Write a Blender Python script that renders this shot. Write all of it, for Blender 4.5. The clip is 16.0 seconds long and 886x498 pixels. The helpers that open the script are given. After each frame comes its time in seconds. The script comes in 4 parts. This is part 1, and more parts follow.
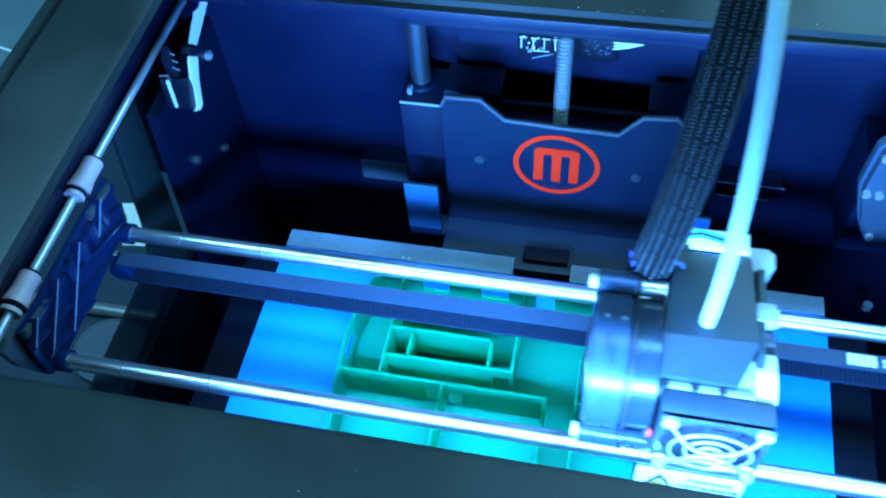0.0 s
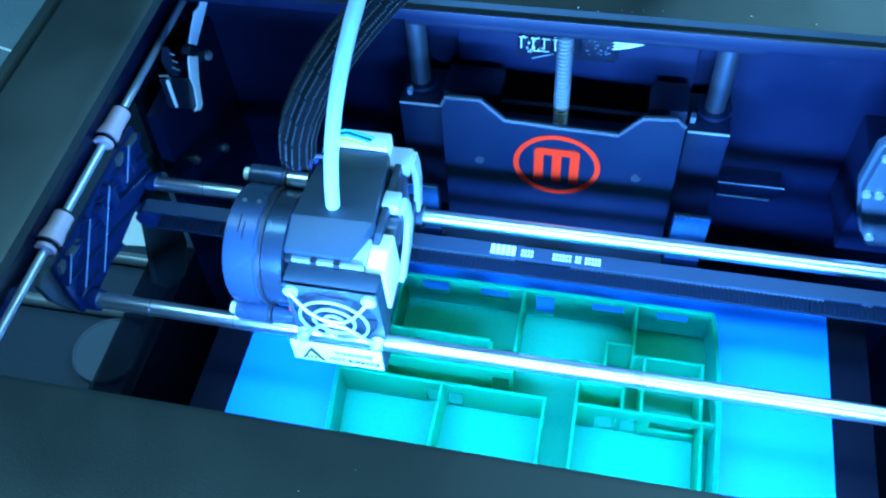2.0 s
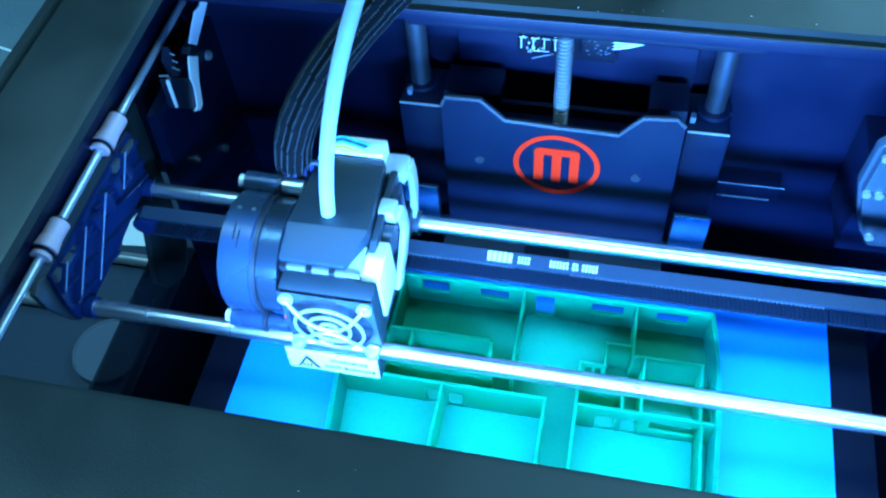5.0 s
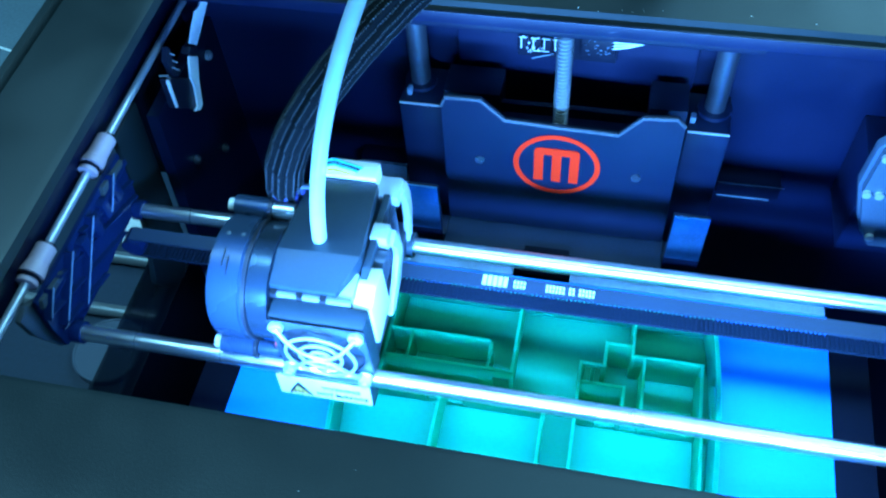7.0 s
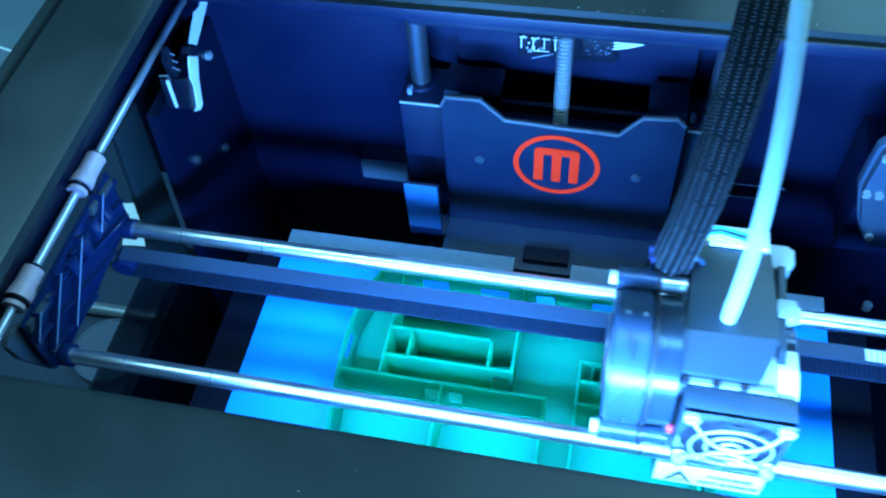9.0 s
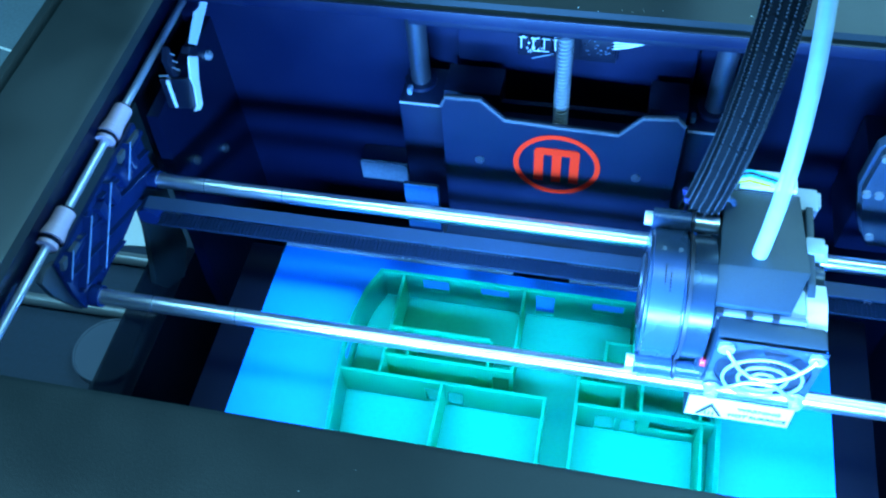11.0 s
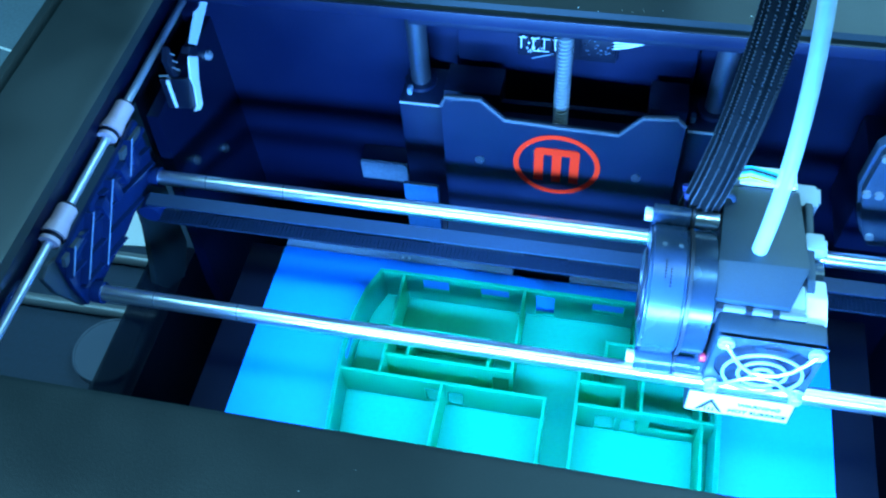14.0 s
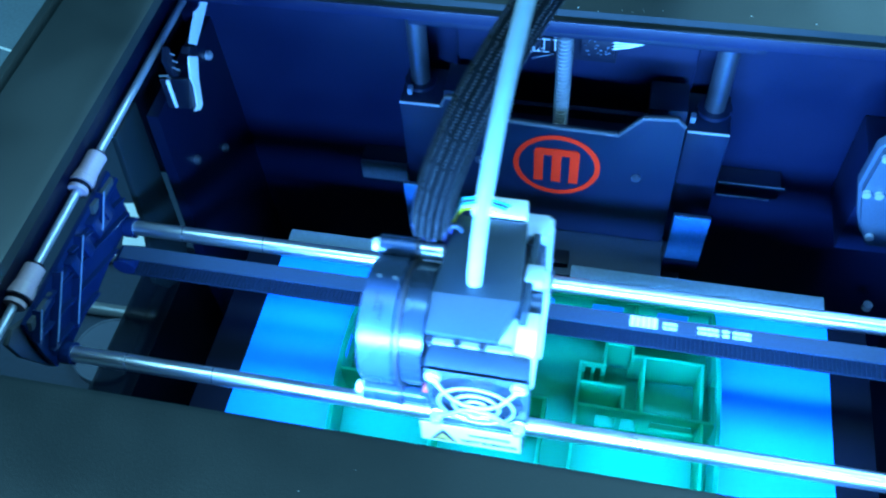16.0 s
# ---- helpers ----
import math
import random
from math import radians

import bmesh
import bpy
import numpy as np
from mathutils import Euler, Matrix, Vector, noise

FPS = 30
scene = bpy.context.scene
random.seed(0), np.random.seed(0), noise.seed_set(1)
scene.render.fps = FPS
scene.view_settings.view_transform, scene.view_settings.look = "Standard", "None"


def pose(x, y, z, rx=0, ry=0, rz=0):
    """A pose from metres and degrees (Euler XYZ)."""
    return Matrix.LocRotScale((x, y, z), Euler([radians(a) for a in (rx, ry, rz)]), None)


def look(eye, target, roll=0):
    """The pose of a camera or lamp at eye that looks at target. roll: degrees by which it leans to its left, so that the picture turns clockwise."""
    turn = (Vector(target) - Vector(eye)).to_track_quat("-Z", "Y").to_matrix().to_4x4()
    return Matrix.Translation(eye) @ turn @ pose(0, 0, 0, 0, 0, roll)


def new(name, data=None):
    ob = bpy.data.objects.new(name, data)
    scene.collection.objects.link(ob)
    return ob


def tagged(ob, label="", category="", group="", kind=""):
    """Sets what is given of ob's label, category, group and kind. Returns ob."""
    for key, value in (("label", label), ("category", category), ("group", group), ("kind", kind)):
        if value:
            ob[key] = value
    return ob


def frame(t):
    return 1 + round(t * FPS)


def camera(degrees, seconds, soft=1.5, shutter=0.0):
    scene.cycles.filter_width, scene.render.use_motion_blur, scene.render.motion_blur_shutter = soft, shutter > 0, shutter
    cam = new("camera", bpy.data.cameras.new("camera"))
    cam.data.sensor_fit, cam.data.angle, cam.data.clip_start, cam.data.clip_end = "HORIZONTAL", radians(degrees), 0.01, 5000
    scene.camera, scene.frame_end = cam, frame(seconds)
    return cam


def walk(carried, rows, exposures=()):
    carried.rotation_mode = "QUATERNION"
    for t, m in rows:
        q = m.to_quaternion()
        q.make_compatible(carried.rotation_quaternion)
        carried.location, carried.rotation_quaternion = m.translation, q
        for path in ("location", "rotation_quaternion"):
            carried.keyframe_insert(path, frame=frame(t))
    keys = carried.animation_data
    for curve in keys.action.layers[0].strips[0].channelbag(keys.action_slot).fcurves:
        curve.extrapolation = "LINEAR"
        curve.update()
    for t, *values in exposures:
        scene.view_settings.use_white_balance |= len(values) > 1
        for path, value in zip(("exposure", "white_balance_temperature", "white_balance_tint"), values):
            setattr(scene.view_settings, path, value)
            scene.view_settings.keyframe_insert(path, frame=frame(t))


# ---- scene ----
# The camera stands still on its tripod in front of and above the printer.
EYE = (0.02084, -0.20101, 0.37322)
AIM = (-0.05166, 0.05082, 0.00739)
cam = camera(52.92, 16.0, soft=2.2, shutter=0.5)
walk(cam, [(0.0, look(EYE, AIM, -5.805)), (16.0, look(EYE, AIM, -5.805))],
     exposures=[(0.0, 0.0), (16.0, 0.0)])

# ---- light ----
world = bpy.data.worlds.new("room_world")
scene.world = world
world.use_nodes = True
world.node_tree.nodes["Background"].inputs[0].default_value = (0.30, 0.42, 0.5, 1)
world.node_tree.nodes["Background"].inputs[1].default_value = 0.05


def area(name, place, aim, sx, sy, watts, colour):
    data = bpy.data.lights.new(name, "AREA")
    data.shape, data.size, data.size_y = "RECTANGLE", sx, sy
    data.energy, data.color = watts, colour
    ob = new(name, data)
    ob.matrix_world = look(place, aim)
    return ob


# the printer's own lamp under the front edge of the housing
# one row throws light rearward; the one straight down is added front fill
rear = area("chamber_lamp", (0.018, -0.1035, 0.0930), (0.040, 0.12, 0.02), 0.28, 0.016, 4.2, (0.078, 0.345, 1.0))
rear.data.spread = radians(135)
down = area("chamber_lamp", (-0.020, -0.1100, 0.0925), (-0.020, -0.098, -0.02), 0.27, 0.014, 0.12, (0.078, 0.35, 1.0))
down.data.spread = radians(85)
# tubes on the room's ceiling
area("ceiling_lamp", (1.15, 1.50, 1.55), (0.2, 0.3, 0.0), 1.7, 0.4, 48.0, (0.21, 0.66, 1.0))
area("ceiling_lamp", (-0.10, 0.02, 1.55), (-0.10, 0.0, 0.0), 2.6, 0.24, 43.0, (0.215, 0.67, 1.0))


# ---- materials ----
def material(name, colour, rough=0.5, metal=0.0, grain=400.0, vary=0.25, bump=0.1, coarse=18.0, coat=0.0, emit=0.0, alpha=1.0, island=False, spec=0.5):
    m = bpy.data.materials.new(name)
    m.use_nodes = True
    nt = m.node_tree
    b = nt.nodes["Principled BSDF"]
    tex = nt.nodes.new("ShaderNodeTexCoord")
    fine = nt.nodes.new("ShaderNodeTexNoise")
    fine.inputs["Scale"].default_value, fine.inputs["Detail"].default_value = grain, 4
    big = nt.nodes.new("ShaderNodeTexNoise")
    big.inputs["Scale"].default_value, big.inputs["Detail"].default_value = coarse, 5
    nt.links.new(tex.outputs["Object"], fine.inputs["Vector"])
    nt.links.new(tex.outputs["Object"], big.inputs["Vector"])
    add = nt.nodes.new("ShaderNodeMath")
    add.operation = "ADD"
    nt.links.new(fine.outputs["Fac"], add.inputs[0])
    nt.links.new(big.outputs["Fac"], add.inputs[1])
    ramp = nt.nodes.new("ShaderNodeMapRange")
    ramp.inputs["From Min"].default_value, ramp.inputs["From Max"].default_value = 0.6, 1.4
    ramp.inputs["To Min"].default_value, ramp.inputs["To Max"].default_value = 1 - vary, 1 + vary
    nt.links.new(add.outputs[0], ramp.inputs["Value"])
    mix = nt.nodes.new("ShaderNodeVectorMath")
    mix.operation = "SCALE"
    mix.inputs[0].default_value = colour
    nt.links.new(ramp.outputs[0], mix.inputs["Scale"])
    nt.links.new(mix.outputs[0], b.inputs["Base Color"])
    rr = nt.nodes.new("ShaderNodeMapRange")
    rr.inputs["From Min"].default_value, rr.inputs["From Max"].default_value = 0.3, 0.7
    rr.inputs["To Min"].default_value, rr.inputs["To Max"].default_value = rough * 0.85, min(1.0, rough * 1.2)
    nt.links.new(big.outputs["Fac"], rr.inputs["Value"])
    nt.links.new(rr.outputs[0], b.inputs["Roughness"])
    b.inputs["Metallic"].default_value = metal
    b.inputs["Specular IOR Level"].default_value = spec
    b.inputs["Coat Weight"].default_value = coat
    if alpha < 1:
        b.inputs["Alpha"].default_value = alpha
    if emit:
        b.inputs["Emission Color"].default_value = (*colour, 1)
        b.inputs["Emission Strength"].default_value = emit
    if bump:
        bp = nt.nodes.new("ShaderNodeBump")
        bp.inputs["Strength"].default_value, bp.inputs["Distance"].default_value = bump, 0.0004
        nt.links.new(fine.outputs["Fac"], bp.inputs["Height"])
        nt.links.new(bp.outputs[0], b.inputs["Normal"])
    return m


M = dict(
    shell=material("textured black abs", (0.0070, 0.0142, 0.0160), 0.45, grain=1500, bump=0.22, spec=0.80),
    inner=material("inner black sheet", (0.0010, 0.0060, 0.031), 0.42, grain=900, bump=0.1),
    # darker copy of the inner sheet, with the side's shade in its colour
    side=material("inner black sheet, side shade painted in", (0.0008, 0.0040, 0.019), 0.35, grain=900, bump=0.1),
    plate_black=material("painted black steel", (0.0013, 0.0056, 0.022), 0.42, grain=1200, bump=0.15),
    arm=material("dusty black plastic", (0.0035, 0.013, 0.034), 0.5, grain=700, vary=0.3, coarse=60),
    edge=material("cut sheet edge", (0.04, 0.05, 0.065), 0.5, grain=900),
    steel=material("ground steel rod", (0.90, 0.91, 0.92), 0.31, 1.0, grain=2500, vary=0.06, bump=0.03),
    dull_steel=material("dull steel", (0.66, 0.67, 0.72), 0.36, 0.65, grain=900, vary=0.15),
    screw=material("bright screw", (0.60, 0.62, 0.62), 0.34, 0.6, grain=900, vary=0.1),
    tape=material("blue build tape", (0.001, 0.25, 0.85), 0.6, grain=700, vary=0.06, bump=0.15, coarse=9, spec=0.25),
    smoke=material("smoked clear plastic", (0.006, 0.012, 0.02), 0.3, grain=900, alpha=0.72),
    tube_metal=material("dull metal tube", (0.30, 0.32, 0.33), 0.38, 0.6, grain=700, vary=0.15),
    plate=material("matt black plate", (0.002, 0.003, 0.008), 0.5, grain=900, spec=0.15),
    motor=material("dark plated motor case", (0.11, 0.16, 0.22), 0.36, 0.5, grain=900, vary=0.2),
    holder=material("smoked plastic", (0.14, 0.20, 0.26), 0.35, grain=500),
    green=material("green printed plastic", (0.001, 0.225, 0.105), 0.55, grain=500, vary=0.10, bump=0.2, coarse=40, spec=0.12),
    # bluer than the walls: tape blue and the lamp's cyan light in one colour
    first_layer=material("thin green first layer, tape blue and lamp cyan mixed in", (0.001, 0.225, 0.120), 0.6, grain=500, vary=0.08, bump=0.15, coarse=40, spec=0.08),
    body=material("dark grey moulded plastic", (0.019, 0.037, 0.055), 0.45, grain=1800, bump=0.25),
    disc=material("semi gloss black plastic", (0.022, 0.044, 0.085), 0.28, grain=1500, bump=0.15),
    latch=material("pale plastic", (0.42, 0.46, 0.50), 0.45, grain=1500, vary=0.08),
    motor_steel=material("dark polished steel", (0.05, 0.08, 0.12), 0.26, 0.7, grain=900, vary=0.1, bump=0.02),
    gloss=material("glossy black plastic", (0.032, 0.048, 0.068), 0.24, grain=900, bump=0.02),
    # the tape's blue reflection is painted into this steel's colour
    clip=material("brushed clip steel, blue reflection painted in", (0.10, 0.36, 0.72), 0.32, 0.9, grain=900, vary=0.2),
    light_grey=material("light grey plastic", (0.18, 0.20, 0.23), 0.45, grain=1500, vary=0.08),
    lid=material("grey lid plastic", (0.075, 0.10, 0.14), 0.45, grain=1500, vary=0.08),
    white=material("white plastic", (0.8, 0.82, 0.82), 0.45, grain=1500, vary=0.06),
    label=material("white label", (0.75, 0.77, 0.76), 0.5, grain=900, vary=0.08, bump=0.0),
    ink=material("black ink", (0.02, 0.02, 0.02), 0.6, bump=0.0),
    amber=material("amber sign", (0.65, 0.42, 0.08), 0.5, bump=0.0),
    orange=material("orange paint", (1.0, 0.022, 0.004), 0.7, grain=900, vary=0.05, bump=0.0, spec=0.1),
    fan=material("black fan blades", (0.02, 0.022, 0.03), 0.4),
    foot=material("grey moulded plastic", (0.045, 0.055, 0.060), 0.5, grain=1200),
    teeth=material("dull toothed rubber", (0.006, 0.014, 0.030), 0.8, grain=1500, bump=0.2, spec=0.15),
    rubber=material("black belt rubber", (0.011, 0.027, 0.055), 0.55, grain=1500, bump=0.2),
    nylon=material("milky nylon bushing", (0.62, 0.42, 0.45), 0.4, grain=900, vary=0.08),
    rib_glint=material("painted edge highlight", (0.16, 0.25, 0.40), 0.25, grain=900, bump=0.0),
    bracket=material("black moulded bracket", (0.0035, 0.015, 0.062), 0.35, grain=1500, spec=0.2),
    sleeve=material("braided sleeve", (0.0022, 0.0036, 0.0046), 0.75, grain=1400, vary=0.6, bump=0.9, spec=0.10),
    guide=material("dark guide rod", (0.16, 0.18, 0.22), 0.35, 0.9, grain=900, vary=0.15),
    zinc=material("zinc plated screw", (0.8, 0.82, 0.82), 0.4, 0.2, grain=900, vary=0.1),
    thread=material("pale braid thread", (0.05, 0.06, 0.065), 0.5, grain=900, vary=0.5),
    tube=material("milky guide tube", (0.85, 1.0, 0.98), 0.3, grain=300, vary=0.05, bump=0.0, alpha=0.35, spec=0.2),
    filament=material("cyan filament", (0.0, 0.26, 0.30), 0.5, grain=300, vary=0.05, bump=0.0),
    violet=material("violet tie", (0.028, 0.034, 0.16), 0.3),
    red=material("red wire", (0.7, 0.03, 0.05), 0.4),
    yellow=material("yellow wire", (0.75, 0.65, 0.02), 0.4),
    teal=material("teal wire", (0.0, 0.45, 0.5), 0.4),
    pcb=material("dark circuit board", (0.006, 0.009, 0.02), 0.4),
    mat=material("pale mat", (0.11, 0.16, 0.19), 0.6, grain=300, coarse=6),
    desk=material("dark desk top", (0.014, 0.030, 0.054), 0.5, grain=300, coarse=6),
    wall=material("painted wall", (0.20, 0.24, 0.26), 0.8, grain=200, coarse=3),
    brass=material("brass nozzle", (0.6, 0.42, 0.15), 0.3, 1.0),
)


gb = M["green"].node_tree.nodes["Principled BSDF"]
gb.inputs["Subsurface Weight"].default_value = 0.8
gb.inputs["Subsurface Radius"].default_value = (0.2, 1.0, 0.7)
gb.inputs["Subsurface Scale"].default_value = 0.018
# thin printed walls let part of the light through
nt = M["green"].node_tree
through_light = nt.nodes.new("ShaderNodeBsdfTranslucent")
through_light.inputs["Color"].default_value = (0.002, 0.80, 0.52, 1)
blend = nt.nodes.new("ShaderNodeMixShader")
blend.inputs[0].default_value = 0.58
nt.links.new(gb.outputs[0], blend.inputs[1])
nt.links.new(through_light.outputs[0], blend.inputs[2])
nt.links.new(blend.outputs[0], nt.nodes["Material Output"].inputs["Surface"])


# ---- mesh helpers ----
def box(bm, x0, x1, y0, y1, z0, z1, bevel=0.0):
    made = bmesh.ops.create_cube(bm, size=1.0, matrix=Matrix.LocRotScale(((x0 + x1) / 2, (y0 + y1) / 2, (z0 + z1) / 2), None, (x1 - x0, y1 - y0, z1 - z0)))
    if bevel:
        edges = {e for v in made["verts"] for e in v.link_edges}
        bmesh.ops.bevel(bm, geom=list(edges), offset=bevel, segments=2, affect="EDGES", profile=0.6)
    return bm


def rod(bm, a, b, r, seg=20, r2=None, caps=True):
    a, b = Vector(a), Vector(b)
    turn = (b - a).to_track_quat("Z", "Y").to_matrix().to_4x4()
    bmesh.ops.create_cone(bm, cap_ends=caps, segments=seg, radius1=r, radius2=r if r2 is None else r2, depth=(b - a).length,
                          matrix=Matrix.Translation((a + b) / 2) @ turn)
    return bm


def prism(bm, outline, axis, lo, hi, bevel=0.0):
    """A flat outline of (u, v) pairs, drawn out along an axis: u, v are the two other axes in order."""
    def at(u, v, w):
        return {"x": (w, u, v), "y": (u, w, v), "z": (u, v, w)}[axis]
    low = [bm.verts.new(at(u, v, lo)) for u, v in outline]
    high = [bm.verts.new(at(u, v, hi)) for u, v in outline]
    faces = [bm.faces.new(low), bm.faces.new(list(reversed(high)))]
    n = len(low)
    for i in range(n):
        faces.append(bm.faces.new((low[(i + 1) % n], low[i], high[i], high[(i + 1) % n])))
    bmesh.ops.recalc_face_normals(bm, faces=faces)
    if bevel:
        edges = {e for f in faces for e in f.edges}
        bmesh.ops.bevel(bm, geom=list(edges), offset=bevel, segments=2, affect="EDGES", profile=0.6)
    return bm


def ring(bm, centre, axis, big, small, seg=40, tube=8, arc=2 * math.pi, start=0.0):
    """A torus, or a part of one, round an axis through centre."""
    turn = Vector(axis).to_track_quat("Z", "Y").to_matrix()
    closed = arc > 6.28
    rows = []
    for i in range(seg if closed else seg + 1):
        a = start + arc * i / seg
        row = []
        for j in range(tube):
            b = 2 * math.pi * j / tube
            p = Vector(((big + small * math.cos(b)) * math.cos(a), (big + small * math.cos(b)) * math.sin(a), small * math.sin(b)))
            row.append(bm.verts.new(Vector(centre) + turn @ p))
        rows.append(row)
    for i in range(len(rows) if closed else len(rows) - 1):
        p, q = rows[i], rows[(i + 1) % len(rows)]
        for j in range(tube):
            bm.faces.new((p[j], q[j], q[(j + 1) % tube], p[(j + 1) % tube]))
    return bm


def wire(bm, points, r, seg=8):
    """A bent round wire through points."""
    pts = [Vector(p) for p in points]
    rows = []
    for i, p in enumerate(pts):
        d = (pts[min(i + 1, len(pts) - 1)] - pts[max(i - 1, 0)]).normalized()
        side = d.cross(Vector((0.13, 0.31, 0.94))).normalized()
        up = side.cross(d)
        rows.append([bm.verts.new(p + r * (math.cos(2 * math.pi * j / seg) * side + math.sin(2 * math.pi * j / seg) * up)) for j in range(seg)])
    for p, q in zip(rows, rows[1:]):
        for j in range(seg):
            bm.faces.new((p[j], q[j], q[(j + 1) % seg], p[(j + 1) % seg]))
    bm.faces.new(rows[0])
    bm.faces.new(list(reversed(rows[-1])))
    bmesh.ops.recalc_face_normals(bm, faces=bm.faces[:])
    return bm


def mesh_of(name, bm, mat):
    me = bpy.data.meshes.new(name)
    bm.to_mesh(me)
    bm.free()
    me.materials.append(mat)
    for poly in me.polygons:
        poly.use_smooth = True
    me.set_sharp_from_angle(angle=radians(32))
    return me


def part(name, bm, mat, parent=None, label=""):
    ob = new(name, mesh_of(name, bm, M[mat]))
    if parent is not None:
        ob.parent = parent
    if label:
        ob["label"] = label
    return ob


def B():
    return bmesh.new()


def thing(name, label, category, place=(0, 0, 0), group="", kind=""):
    ob = new(name)
    ob.location = place
    return tagged(ob, label, category, group, kind)


# ---- the room round the printer ----
FLOOR = -0.26
tagged(part("desk", box(B(), -1.6, 1.4, -0.9, 1.1, FLOOR - 0.04, FLOOR, 0.004), "desk"), "plain dark desk top under the printer", "desk", kind="structure")
tagged(part("wall_back", box(B(), -2.2, 2.2, 2.0, 2.1, -1.0, 1.7), "wall"), "plain painted room wall", "wall", kind="structure")
tagged(part("wall_left", box(B(), -2.3, -2.2, -2.0, 2.1, -1.0, 1.7), "wall"), "plain painted room wall", "wall", kind="structure")
tagged(part("wall_right", box(B(), 2.2, 2.3, -2.0, 2.1, -1.0, 1.7), "wall"), "plain painted room wall", "wall", kind="structure")
tagged(part("wall_front", box(B(), -2.2, 2.2, -2.1, -2.0, -1.0, 1.7), "wall"), "plain painted room wall", "wall", kind="structure")
tagged(part("floor", box(B(), -2.3, 2.3, -2.1, 2.1, -1.1, -1.0), "wall"), "plain floor of the room", "floor", kind="structure")
tagged(part("ceiling", box(B(), -2.3, 2.3, -2.1, 2.1, 1.7, 1.8), "wall"), "plain painted ceiling", "ceiling", kind="structure")

# ---- printer housing ----
TOP = 0.109
housing = thing("printer_housing", "matt black plastic housing of a desktop 3d printer on a desk", "3d printer", (0, 0, FLOOR))


def hpart(name, bm, mat, label="", parent=None):
    bmesh.ops.translate(bm, verts=bm.verts[:], vec=(0, 0, -FLOOR))
    return part(name, bm, mat, parent or housing, label)


# front beam with its rounded upper edge
hpart("front_beam", prism(B(), [(-0.30, 0.086), (-0.30, TOP - 0.004), (-0.296, TOP), (-0.0966, TOP), (-0.0942, TOP - 0.0012), (-0.0934, TOP - 0.0035), (-0.0934, 0.1035), (-0.12, 0.1035), (-0.12, 0.086)], "x", -0.30, 0.30), "shell", "wide matt black front beam")
hpart("left_beam", prism(B(), [(-0.2405, 0.088), (-0.2405, TOP - 0.002), (-0.2385, TOP), (-0.199, TOP), (-0.1955, TOP - 0.0015), (-0.194, TOP - 0.005), (-0.1990, 0.0985), (-0.2171, 0.0950), (-0.2228, 0.0950), (-0.2228, 0.088)], "y", -0.0933, 0.1135), "shell", "matt black top beam beside the opening")
hpart("left_skirt", prism(B(), [(-0.2520, 0.080), (-0.2520, 0.104), (-0.2495, 0.1065), (-0.2455, 0.1065), (-0.2442, 0.104), (-0.2442, 0.080)], "y", -0.30, 0.20), "shell", "outer side panel")
# dark strip painted in for the shade inside the gap
hpart("seam_shade", box(B(), -0.2441, -0.2406, -0.29, 0.19, 0.080, 0.094), "plate", "dark strip that paints in the shade of the panel gap")
hpart("right_beam", prism(B(), [(0.2405, 0.088), (0.2405, TOP), (0.199, TOP), (0.194, TOP - 0.005), (0.194, 0.088)], "y", -0.0933, 0.1135), "shell")
hpart("back_beam", prism(B(), [(0.1140, 0.1000), (0.1142, TOP - 0.005), (0.1180, TOP), (0.20, TOP), (0.20, 0.1000)], "x", -0.2405, 0.2405), "shell", "matt black rear top beam")
# added strip: its navy paints the dim blue light on the beam's face
hpart("back_face_tint", box(B(), -0.1935, 0.1935, 0.1122, 0.1137, 0.1003, 0.1066, 0.0004), "inner", "added navy strip that paints how the rear beam's face is lit")
hpart("axis_mount", box(B(), -0.076, 0.086, 0.1145, 0.146, 0.0955, 0.0998, 0.0008), "plate_black", "dark plate that holds the vertical rods")
hpart("back_wall", box(B(), -0.2405, 0.2258, 0.152, 0.158, -0.24, 0.0998), "inner", "black inner rear sheet")
hpart("recess_panel", box(B(), -0.060, 0.062, 0.1475, 0.1518, -0.010, 0.0950, 0.0015), "inner")
hpart("left_wall_rear", prism(B(), [(0.0748, 0.0560), (0.0650, -0.0240), (0.0600, -0.0735), (0.0600, -0.24), (0.1518, -0.24), (0.1518, 0.0560)], "x", -0.2065, -0.2000), "side", "black inner side sheet")
hpart("side_sheet", box(B(), -0.2224, -0.2172, 0.0836, 0.1518, 0.0000, 0.0604), "plate")
hpart("side_sheet", box(B(), -0.2224, -0.2172, -0.2900, 0.1518, 0.0605, 0.0948), "side", "sheet behind the side rod, shade painted into its colour")
hpart("window_post", prism(B(), [(0.0560, 0.0600), (0.0800, 0.0600), (0.0690, -0.0300), (0.0680, -0.0440), (0.0526, -0.0588), (0.0368, -0.0471), (0.0300, -0.0320), (0.0396, -0.0118), (0.0450, 0.0018)], "x", -0.2165, -0.2130, 0.0006), "shell", "dark post beside the side window")
hpart("window_rail", box(B(), -0.2245, -0.2225, -0.29, 0.0635, -0.0740, -0.0330, 0.0006), "smoke", "dark lower rail of the side window")
hpart("left_wall_low", box(B(), -0.2290, -0.2225, -0.29, 0.0835, -0.24, -0.0745), "plate")
hpart("right_wall", box(B(), 0.226, 0.232, -0.29, 0.158, -0.24, 0.0998), "inner")
hpart("front_wall", box(B(), -0.24, 0.232, -0.298, -0.291, -0.24, 0.0858), "inner")
hpart("base", box(B(), -0.2515, 0.2515, -0.30, 0.20, -0.2595, -0.2405, 0.004), "inner")

rng = random.Random(4)
